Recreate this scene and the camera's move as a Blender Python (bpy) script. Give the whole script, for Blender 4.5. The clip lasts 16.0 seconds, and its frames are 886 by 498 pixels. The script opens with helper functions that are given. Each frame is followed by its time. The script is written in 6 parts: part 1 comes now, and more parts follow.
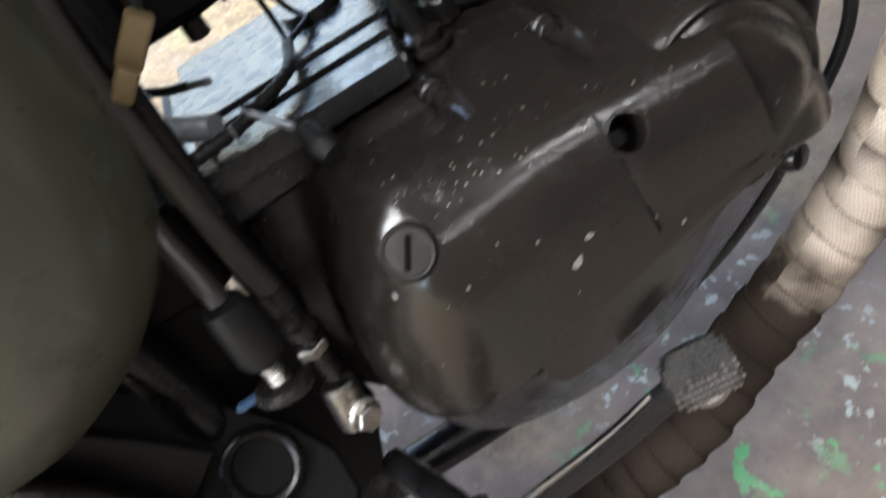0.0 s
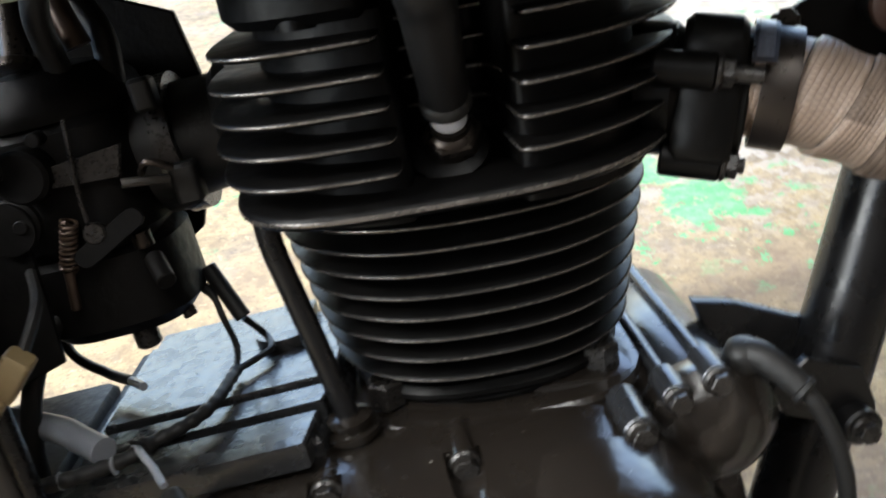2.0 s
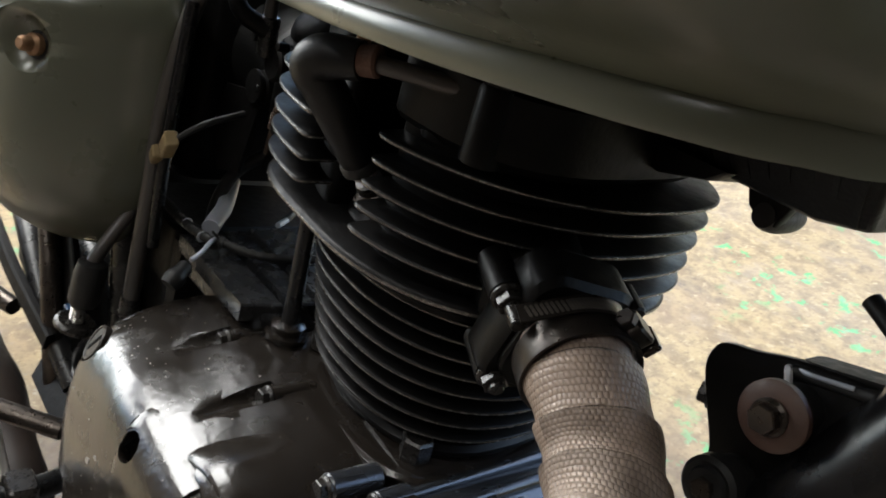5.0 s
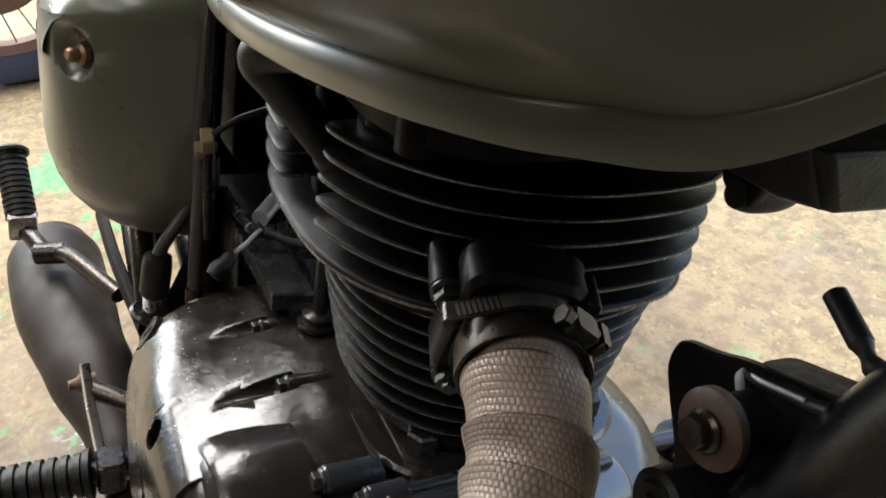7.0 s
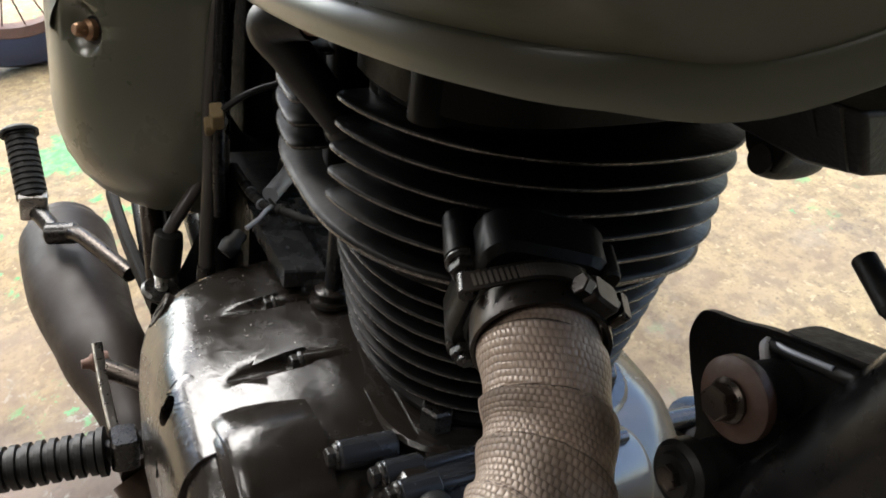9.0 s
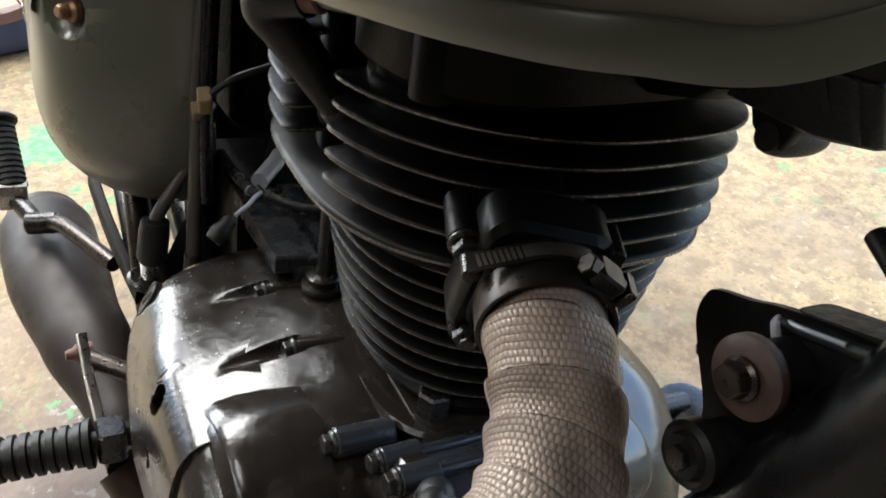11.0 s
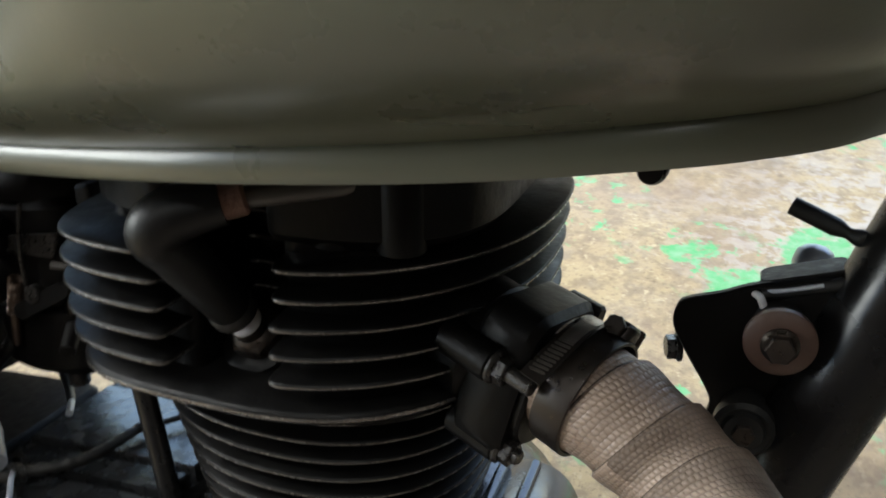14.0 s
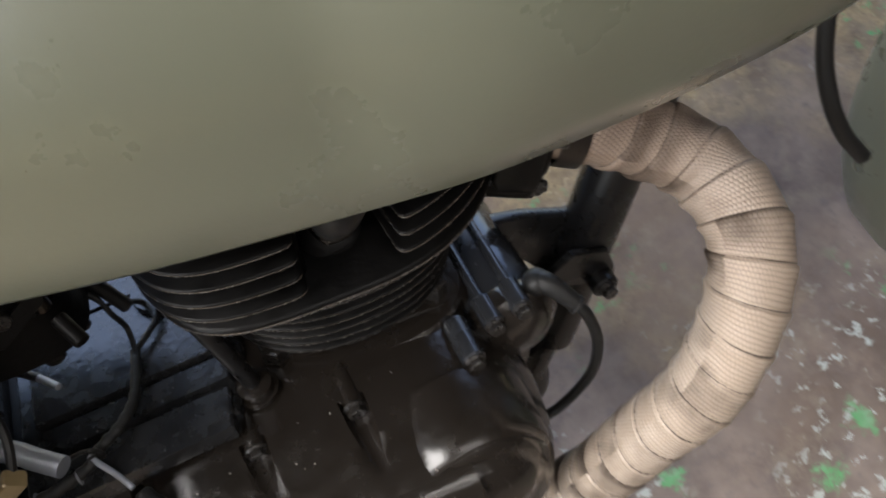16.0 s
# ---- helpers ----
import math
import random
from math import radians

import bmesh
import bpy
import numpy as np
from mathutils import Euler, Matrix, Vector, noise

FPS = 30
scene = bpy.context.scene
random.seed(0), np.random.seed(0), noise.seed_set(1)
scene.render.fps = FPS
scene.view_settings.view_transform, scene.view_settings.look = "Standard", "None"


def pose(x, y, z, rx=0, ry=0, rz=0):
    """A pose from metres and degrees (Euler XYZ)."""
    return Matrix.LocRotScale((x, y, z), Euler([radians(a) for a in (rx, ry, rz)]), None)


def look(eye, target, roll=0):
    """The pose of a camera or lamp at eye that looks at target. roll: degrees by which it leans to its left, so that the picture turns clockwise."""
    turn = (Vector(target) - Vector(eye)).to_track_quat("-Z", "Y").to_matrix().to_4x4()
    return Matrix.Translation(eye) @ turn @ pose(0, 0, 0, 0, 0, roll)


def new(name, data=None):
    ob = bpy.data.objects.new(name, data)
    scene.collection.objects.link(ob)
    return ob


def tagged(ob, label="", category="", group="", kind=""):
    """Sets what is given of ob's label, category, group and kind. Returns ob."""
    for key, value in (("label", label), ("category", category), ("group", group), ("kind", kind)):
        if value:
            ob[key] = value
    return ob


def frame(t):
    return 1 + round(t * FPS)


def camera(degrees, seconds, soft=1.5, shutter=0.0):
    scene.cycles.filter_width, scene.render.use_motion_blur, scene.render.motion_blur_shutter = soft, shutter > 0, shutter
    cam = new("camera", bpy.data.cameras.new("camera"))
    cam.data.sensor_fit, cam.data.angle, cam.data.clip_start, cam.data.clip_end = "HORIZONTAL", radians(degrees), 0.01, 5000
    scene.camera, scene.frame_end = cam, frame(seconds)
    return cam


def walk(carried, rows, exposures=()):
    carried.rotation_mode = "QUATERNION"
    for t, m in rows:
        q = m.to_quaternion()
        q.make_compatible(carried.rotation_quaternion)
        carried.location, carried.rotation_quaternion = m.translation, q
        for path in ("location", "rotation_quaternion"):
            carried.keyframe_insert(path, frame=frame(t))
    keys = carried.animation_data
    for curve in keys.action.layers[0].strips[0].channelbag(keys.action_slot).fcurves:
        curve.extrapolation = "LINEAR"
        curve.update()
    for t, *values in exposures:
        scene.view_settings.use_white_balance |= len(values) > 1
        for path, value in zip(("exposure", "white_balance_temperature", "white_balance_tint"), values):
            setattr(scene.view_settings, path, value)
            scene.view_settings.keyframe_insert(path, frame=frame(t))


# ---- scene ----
cam = camera(57.68, 16.0, soft=1.8, shutter=0.4)
# Rows of seconds, place and turn in the motorcycle's own axes: x ahead, y to its left, z up its frame.
ROWS = [
    (0, -0.1285, -0.4259, 0.5664, 50.04, 25.00, -21.95),
    (0.5, -0.0687, -0.4087, 0.5799, 54.93, 23.61, -20.34),
    (1, -0.0570, -0.4102, 0.6075, 58.05, 21.44, -17.06),
    (1.5, -0.0623, -0.3932, 0.6072, 63.70, 17.99, -11.76),
    (2, -0.0077, -0.3841, 0.5965, 70.43, 13.28, -3.94),
    (2.5, 0.0347, -0.4065, 0.6079, 75.10, 4.99, 3.98),
    (3, 0.0932, -0.4033, 0.6255, 78.70, -3.86, 13.99),
    (3.5, 0.1756, -0.3751, 0.6430, 78.47, -12.07, 23.77),
    (4, 0.2324, -0.3629, 0.6424, 75.80, -16.92, 35.20),
    (6.5, 0.3313, -0.2203, 0.6757, 65.14, -7.93, 63.51),
    (7, 0.3305, -0.2191, 0.6750, 64.71, -8.29, 64.21),
    (7.5, 0.3308, -0.2295, 0.6715, 64.20, -8.56, 64.58),
    (8, 0.3285, -0.2253, 0.6721, 63.84, -8.45, 64.77),
    (8.5, 0.3256, -0.2248, 0.6710, 63.48, -8.07, 64.69),
    (9, 0.3271, -0.2184, 0.6681, 63.40, -7.69, 64.72),
    (11.5, 0.3164, -0.2305, 0.6598, 62.69, -8.47, 61.93),
    (12, 0.2941, -0.2524, 0.6612, 63.29, -9.79, 57.29),
    (12.5, 0.2721, -0.2803, 0.6513, 64.85, -10.12, 50.79),
    (13, 0.2319, -0.3213, 0.6553, 67.31, -8.48, 40.72),
    (13.2, 0.2273, -0.3370, 0.6541, 68.91, -7.06, 38.71),
    (13.5, 0.2017, -0.3469, 0.6593, 69.95, -3.85, 31.73),
    (14, 0.1833, -0.3351, 0.6682, 71.49, 2.64, 20.34),
    (14.5, 0.1218, -0.3594, 0.6794, 71.01, 10.47, 9.90),
    (15, 0.0508, -0.3630, 0.7031, 61.21, 13.36, -3.68),
    (15.3, 0.0269, -0.3538, 0.7395, 51.09, 12.83, -10.27),
    (15.5, 0.0120, -0.3418, 0.7631, 45.68, 11.35, -14.38),
    (16, -0.0113, -0.3313, 0.8076, 37.64, 7.75, -23.88),
]
# The motorcycle leans to its left on its side stand.
BIKE = pose(0, 0, -0.029, -15.1, -4.4, 0)
walk(cam, [(t, BIKE @ pose(x, y, z, rx, ry, rz)) for t, x, y, z, rx, ry, rz in ROWS],
     exposures=[(0, 2.18, 5750, 9), (1.5, 2.34, 5950, 8), (3, 2.03, 5850, 7), (6.5, 1.91, 6100, 9), (9, 1.94, 6150, 10), (12, 2.08, 5850, 7), (14.5, 1.84, 5950, 5), (15.5, 1.86, 6000, 9), (16, 1.74, 6150, 12)])

# ---- light: an assumed, unseen shed open to the yard at the bike's left and rear, with a wide gap in the roof behind the bike ----
SUN_UP, SUN_ROUND = 55.0, 78.0
world = bpy.data.worlds.new("world")
scene.world = world
world.use_nodes = True
wn = world.node_tree.nodes
sky = wn.new("ShaderNodeTexSky")
sky.sky_type, sky.sun_disc = "NISHITA", False
sky.sun_elevation, sky.sun_rotation = radians(SUN_UP), radians(90 - SUN_ROUND)
wn["Background"].inputs["Strength"].default_value = 0.15
world.node_tree.links.new(sky.outputs["Color"], wn["Background"].inputs["Color"])
sun_data = bpy.data.lights.new("sun", "SUN")
sun_data.energy, sun_data.angle, sun_data.color = 0.7, radians(0.53), (1.0, 0.95, 0.86)
sun = new("sun", sun_data)
sun.matrix_world = look((6 * math.cos(radians(SUN_ROUND)), 6 * math.sin(radians(SUN_ROUND)), 6 * math.tan(radians(SUN_UP))), (0, 0, 0))


# openings added to the unseen roof for fill lamps (x from, x to, y from, y to, watts): a wide gap behind the bike and
# two strips beside it
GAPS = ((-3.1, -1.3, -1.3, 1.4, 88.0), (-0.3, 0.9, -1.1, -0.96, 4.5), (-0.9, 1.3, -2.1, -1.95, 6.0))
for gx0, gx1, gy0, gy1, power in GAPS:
    fill_lamp = bpy.data.lights.new("roof_fill", "AREA")
    fill_lamp.shape, fill_lamp.size, fill_lamp.size_y = "RECTANGLE", gx1 - gx0, gy1 - gy0
    fill_lamp.energy, fill_lamp.color = power, (1.0, 0.92, 0.8)
    new("roof_fill", fill_lamp).matrix_world = pose((gx0 + gx1) / 2, (gy0 + gy1) / 2, 2.74)
# area lamp added behind the bike, in for the yard's light through the open rear side, under the roof's edge
rear_fill = bpy.data.lights.new("rear_fill", "AREA")
rear_fill.shape, rear_fill.size, rear_fill.size_y = "RECTANGLE", 2.4, 1.4
rear_fill.energy, rear_fill.color = 40.0, (1.0, 0.91, 0.77)
new("rear_fill", rear_fill).matrix_world = look((-3.55, -1.2, 1.6), (0, -0.7, 1.0))


# ---- materials ----
def material(name, color, rough, metal=0.0, bump=0.0, bump_scale=200.0, spots=None, spot_scale=60.0, spot_cut=0.62,
             wear=None, wear_scale=12.0, wear_amount=0.35, coat=0.0, rough_var=0.1, spec=0.5, dent=0.0):
    """Painted or bare surface: base colour, broad wear, small chips of another colour, and fine relief."""
    m = bpy.data.materials.new(name)
    m.use_nodes = True
    nt = m.node_tree
    b = nt.nodes["Principled BSDF"]
    link = nt.links.new
    tc = nt.nodes.new("ShaderNodeTexCoord")
    base = nt.nodes.new("ShaderNodeRGB")
    base.outputs[0].default_value = (*color, 1)
    col = base.outputs[0]

    def noise_tex(scale, detail=4.0, rough_=0.6):
        n = nt.nodes.new("ShaderNodeTexNoise")
        n.inputs["Scale"].default_value, n.inputs["Detail"].default_value, n.inputs["Roughness"].default_value = scale, detail, rough_
        link(tc.outputs["Object"], n.inputs["Vector"])
        return n.outputs["Fac"]

    def ramp(fac, a, b_):
        r = nt.nodes.new("ShaderNodeMapRange")
        r.inputs["From Min"].default_value, r.inputs["From Max"].default_value = a, b_
        link(fac, r.inputs["Value"])
        return r.outputs["Result"]

    def mix(fac, a, b_):
        x = nt.nodes.new("ShaderNodeMix")
        x.data_type = "RGBA"
        link(fac, x.inputs["Factor"])
        link(a, x.inputs["A"])
        if isinstance(b_, tuple):
            x.inputs["B"].default_value = (*b_, 1)
        else:
            link(b_, x.inputs["B"])
        return x.outputs["Result"]

    broad = noise_tex(wear_scale, 5)
    w = nt.nodes.new("ShaderNodeMath")
    w.operation = "MULTIPLY"
    w.inputs[1].default_value = wear_amount
    link(ramp(broad, 0.35, 0.75), w.inputs[0])
    col = mix(w.outputs[0], col, wear or tuple(c * 0.55 for c in color))
    if spots:
        col = mix(ramp(noise_tex(spot_scale, 3, 0.55), spot_cut, spot_cut + 0.03), col, spots)
    link(col, b.inputs["Base Color"])
    r = nt.nodes.new("ShaderNodeMapRange")
    r.inputs["To Min"].default_value, r.inputs["To Max"].default_value = max(rough - rough_var, 0.03), min(rough + rough_var, 1)
    r.inputs["From Min"].default_value, r.inputs["From Max"].default_value = 0.3, 0.7
    link(noise_tex(wear_scale * 4, 6), r.inputs["Value"])
    link(r.outputs["Result"], b.inputs["Roughness"])
    b.inputs["Metallic"].default_value = metal
    b.inputs["Coat Weight"].default_value = coat
    b.inputs["Coat Roughness"].default_value = 0.15
    b.inputs["Specular IOR Level"].default_value = spec
    if bump:
        n = nt.nodes.new("ShaderNodeBump")
        n.inputs["Strength"].default_value, n.inputs["Distance"].default_value = bump, 0.001
        link(noise_tex(bump_scale, 3), n.inputs["Height"])
        if dent:
            d = nt.nodes.new("ShaderNodeBump")
            d.inputs["Strength"].default_value, d.inputs["Distance"].default_value = dent, 0.004
            link(noise_tex(28.0, 4), d.inputs["Height"])
            link(d.outputs["Normal"], n.inputs["Normal"])
        link(n.outputs["Normal"], b.inputs["Normal"])
    return m


OLIVE = material("olive_paint", (0.088, 0.092, 0.066), 0.3, bump=0.05, bump_scale=350, wear=(0.1, 0.101, 0.076), wear_scale=6, rough_var=0.05, coat=0.2)
CASE = material("engine_black_paint", (0.0115, 0.0094, 0.0078), 0.22, bump=0.24, bump_scale=230, spots=(0.2, 0.18, 0.165), spot_scale=200, spot_cut=0.735, rough_var=0.1, wear=(0.019, 0.0155, 0.0125), wear_scale=16, coat=0.2, dent=0.17)
FIN = material("fin_black", (0.002, 0.0019, 0.0019), 0.4, bump=0.2, bump_scale=300, wear=(0.006, 0.0055, 0.005), wear_scale=25, wear_amount=0.4, spec=0.13)
SATIN = material("satin_black", (0.008, 0.008, 0.0085), 0.3, bump=0.12, bump_scale=250, wear=(0.013, 0.0125, 0.0125), wear_scale=18, spec=0.4)
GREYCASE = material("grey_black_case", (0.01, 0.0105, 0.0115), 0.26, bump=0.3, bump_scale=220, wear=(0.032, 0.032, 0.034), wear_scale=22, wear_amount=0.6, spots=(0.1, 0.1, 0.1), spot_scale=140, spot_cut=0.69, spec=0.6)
FRAME = material("frame_black", (0.005, 0.005, 0.0055), 0.28, bump=0.1, wear=(0.011, 0.0105, 0.01), spec=0.35)
RUBBER = material("black_rubber", (0.009, 0.009, 0.009), 0.5, bump=0.3, bump_scale=400, wear=(0.016, 0.0155, 0.015), spec=0.35)
CABLE = material("cable_sheath", (0.045, 0.04, 0.036), 0.4, wear=(0.075, 0.068, 0.06))
STEEL = material("bare_steel", (0.46, 0.44, 0.41), 0.32, metal=1.0, bump=0.1, wear=(0.24, 0.21, 0.18), wear_scale=60)
RUST = material("rusty_steel", (0.13, 0.07, 0.05), 0.65, metal=0.3, bump=0.5, bump_scale=500, wear=(0.07, 0.04, 0.03), wear_scale=80)
BROWNWASH = material("brown_washer", (0.062, 0.032, 0.022), 0.55, bump=0.3, wear=(0.035, 0.022, 0.017), wear_scale=90)
BOLT = material("black_bolt", (0.011, 0.01, 0.0095), 0.3, metal=0.2, bump=0.2, wear=(0.05, 0.045, 0.04), wear_scale=120, wear_amount=0.5)
PLASTIC = material("cream_plastic", (0.24, 0.18, 0.09), 0.45, wear=(0.13, 0.09, 0.05), wear_scale=70)
SILVER = material("silver_paint", (0.36, 0.38, 0.42), 0.35, metal=0.3, wear=(0.25, 0.26, 0.28))
PIPEBLACK = material("dull_header", (0.045, 0.03, 0.022), 0.4, metal=0.5, bump=0.25, bump_scale=120, wear=(0.12, 0.08, 0.055), wear_scale=30, wear_amount=0.7)
MUFFLER = material("muffler_paint", (0.02, 0.014, 0.011), 0.52, bump=0.1, spec=0.22, wear=(0.012, 0.009, 0.0075), wear_scale=14, wear_amount=0.6)
COPPER = material("corroded_brass", (0.3, 0.18, 0.1), 0.5, metal=0.7, bump=0.3, wear=(0.18, 0.09, 0.06), wear_scale=150)
# near-black paint; also puts deep shade between parts into the colour
DULLBLACK = material("dull_black", (0.0032, 0.003, 0.003), 0.5, bump=0.4, bump_scale=180, wear=(0.008, 0.0072, 0.0066), wear_scale=45, wear_amount=0.5, spec=0.15)
MOTOR = material("satin_motor_black", (0.05, 0.053, 0.06), 0.22, metal=0.6, bump=0.1, wear=(0.025, 0.026, 0.028), wear_scale=14, spec=0.7)
PLUGBLACK = material("dull_engine_paint", (0.016, 0.0125, 0.01), 0.42, bump=0.3, bump_scale=200, wear=(0.03, 0.025, 0.02), wear_scale=90, spec=0.35)
# black colour stands in for shade in holes, slot and seam
VOID = material("recess_black", (0.002, 0.002, 0.002), 0.9, spec=0.1)
DARKSTEEL = material("dark_steel", (0.085, 0.072, 0.062), 0.32, metal=0.9, bump=0.15, wear=(0.03, 0.025, 0.022), wear_scale=70, wear_amount=0.7)
# worn rim metal, made paler so the fins' glints sit in the colour
EDGE = material("worn_glint_edge", (0.2, 0.187, 0.175), 0.25, metal=0.7, bump=0.3, bump_scale=500, wear=(0.02, 0.018, 0.016), wear_scale=60, wear_amount=0.8)
CHIP = material("bare_chipped_metal", (0.3, 0.28, 0.26), 0.5, metal=0.4, bump=0.3, wear=(0.16, 0.15, 0.14), wear_scale=200)
WORNPAD = material("worn_pedal_steel", (0.3, 0.27, 0.24), 0.36, metal=0.9, bump=0.3, wear=(0.06, 0.05, 0.042), wear_scale=50, wear_amount=0.9)
CLAMP = material("dark_clamp_steel", (0.035, 0.029, 0.025), 0.34, metal=0.7, bump=0.1, wear=(0.02, 0.017, 0.015), wear_scale=60)
CAPRUBBER = material("plug_cap_rubber", (0.005, 0.005, 0.0052), 0.42, bump=0.15, bump_scale=300, wear=(0.008, 0.008, 0.008), spec=0.25)
WHITE = material("white_sleeve", (0.6, 0.6, 0.62), 0.45)
BLUE = material("blue_glint", (0.045, 0.085, 0.16), 0.3)


def wrap_material():
    """Woven heat wrap: a basket of slanting threads in the surface's own metres."""
    m = bpy.data.materials.new("woven_heat_wrap")
    m.use_nodes = True
    nt = m.node_tree
    b = nt.nodes["Principled BSDF"]
    link = nt.links.new
    uv = nt.nodes.new("ShaderNodeUVMap")
    sep = nt.nodes.new("ShaderNodeSeparateXYZ")
    link(uv.outputs["UV"], sep.inputs[0])

    def math_(op, a, c=None):
        n = nt.nodes.new("ShaderNodeMath")
        n.operation = op
        for k, v in enumerate((a, c)):
            if v is None:
                continue
            if isinstance(v, float):
                n.inputs[k].default_value = v
            else:
                link(v, n.inputs[k])
        return n.outputs[0]

    wobble = nt.nodes.new("ShaderNodeTexNoise")
    wobble.inputs["Scale"].default_value = 40
    link(uv.outputs["UV"], wobble.inputs["Vector"])
    shift = math_("MULTIPLY", wobble.outputs["Fac"], 0.004)
    u = math_("ADD", sep.outputs["X"], shift)
    v = math_("ADD", math_("ADD", sep.outputs["Y"], math_("MULTIPLY", sep.outputs["X"], 0.16)), shift)
    row = math_("DIVIDE", v, 0.0025)
    odd = math_("MODULO", math_("FLOOR", row), 2.0)
    knot_u = math_("ABSOLUTE", math_("COSINE", math_("MULTIPLY", math_("ADD", math_("DIVIDE", u, 0.0023), math_("MULTIPLY", odd, 0.5)), math.pi)))
    knot_v = math_("ABSOLUTE", math_("SINE", math_("MULTIPLY", row, math.pi)))
    h = math_("MULTIPLY", math_("POWER", knot_u, 0.6), math_("POWER", knot_v, 0.5))
    stain = nt.nodes.new("ShaderNodeTexNoise")
    stain.inputs["Scale"].default_value, stain.inputs["Detail"].default_value = 22, 5
    link(uv.outputs["UV"], stain.inputs["Vector"])
    mix1 = nt.nodes.new("ShaderNodeMix")
    mix1.data_type = "RGBA"
    mix1.inputs["A"].default_value, mix1.inputs["B"].default_value = (0.225, 0.178, 0.138, 1), (0.44, 0.358, 0.282, 1)
    link(h, mix1.inputs["Factor"])
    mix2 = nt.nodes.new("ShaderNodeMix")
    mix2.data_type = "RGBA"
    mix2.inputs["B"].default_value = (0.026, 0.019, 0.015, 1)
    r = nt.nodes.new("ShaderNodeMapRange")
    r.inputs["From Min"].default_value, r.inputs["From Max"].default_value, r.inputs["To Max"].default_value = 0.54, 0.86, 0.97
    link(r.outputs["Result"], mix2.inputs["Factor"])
    # lower end darkened: grime, and shade under the bike put into the colour
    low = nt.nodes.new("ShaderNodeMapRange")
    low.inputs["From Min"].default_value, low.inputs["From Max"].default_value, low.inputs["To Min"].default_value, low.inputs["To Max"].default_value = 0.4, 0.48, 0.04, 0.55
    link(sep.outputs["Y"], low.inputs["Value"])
    # each turn of the tape: dark edge painting overlap shade and fray; some turns dirtier than others
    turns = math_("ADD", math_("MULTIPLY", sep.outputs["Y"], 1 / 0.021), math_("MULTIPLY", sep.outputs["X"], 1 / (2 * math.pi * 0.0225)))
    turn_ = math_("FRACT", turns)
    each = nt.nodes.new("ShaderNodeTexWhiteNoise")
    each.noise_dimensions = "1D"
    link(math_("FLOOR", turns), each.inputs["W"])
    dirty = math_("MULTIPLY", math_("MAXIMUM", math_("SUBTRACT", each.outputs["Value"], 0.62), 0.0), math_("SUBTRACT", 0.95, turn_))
    grime_shade = math_("ADD", math_("ADD", stain.outputs["Fac"], low.outputs["Result"]), math_("MULTIPLY", dirty, 0.85))
    link(grime_shade, r.inputs["Value"])
    # bleached, silvery stretches
    bleach = nt.nodes.new("ShaderNodeTexNoise")
    bleach.inputs["Scale"].default_value, bleach.inputs["Detail"].default_value = 9, 3
    link(uv.outputs["UV"], bleach.inputs["Vector"])
    br = nt.nodes.new("ShaderNodeMapRange")
    br.inputs["From Min"].default_value, br.inputs["From Max"].default_value, br.inputs["To Max"].default_value = 0.45, 0.68, 0.25
    link(bleach.outputs["Fac"], br.inputs["Value"])
    mix4 = nt.nodes.new("ShaderNodeMix")
    mix4.data_type = "RGBA"
    mix4.blend_type = "SCREEN"
    mix4.inputs["B"].default_value = (0.24, 0.23, 0.22, 1)
    link(br.outputs["Result"], mix4.inputs["Factor"])
    # browned by heat towards the port
    hot = nt.nodes.new("ShaderNodeMapRange")
    hot.inputs["From Min"].default_value, hot.inputs["From Max"].default_value, hot.inputs["To Min"].default_value, hot.inputs["To Max"].default_value = 0.03, 0.17, 0.6, 0.0
    link(sep.outputs["Y"], hot.inputs["Value"])
    mix5 = nt.nodes.new("ShaderNodeMix")
    mix5.data_type = "RGBA"
    mix5.inputs["B"].default_value = (0.17, 0.115, 0.088, 1)
    link(hot.outputs["Result"], mix5.inputs["Factor"])
    link(mix1.outputs["Result"], mix5.inputs["A"])
    link(mix5.outputs["Result"], mix4.inputs["A"])
    link(mix4.outputs["Result"], mix2.inputs["A"])
    edge = math_("LESS_THAN", math_("ADD", turn_, math_("MULTIPLY", wobble.outputs["Fac"], 0.09)), 0.07)
    mix3 = nt.nodes.new("ShaderNodeMix")
    mix3.data_type = "RGBA"
    mix3.inputs["B"].default_value = (0.06, 0.045, 0.036, 1)
    link(edge, mix3.inputs["Factor"])
    link(mix2.outputs["Result"], mix3.inputs["A"])
    link(mix3.outputs["Result"], b.inputs["Base Color"])
    link(math_("ADD", math_("MULTIPLY", r.outputs["Result"], 0.45), 0.36), b.inputs["Roughness"])
    link(math_("MULTIPLY", math_("SUBTRACT", 1.0, r.outputs["Result"]), 0.45), b.inputs["Specular IOR Level"])
    b.inputs["Metallic"].default_value = 0.1
    bp = nt.nodes.new("ShaderNodeBump")
    bp.inputs["Strength"].default_value, bp.inputs["Distance"].default_value = 0.6, 0.0006
    link(h, bp.inputs["Height"])
    link(bp.outputs["Normal"], b.inputs["Normal"])
    return m


WRAP = wrap_material()


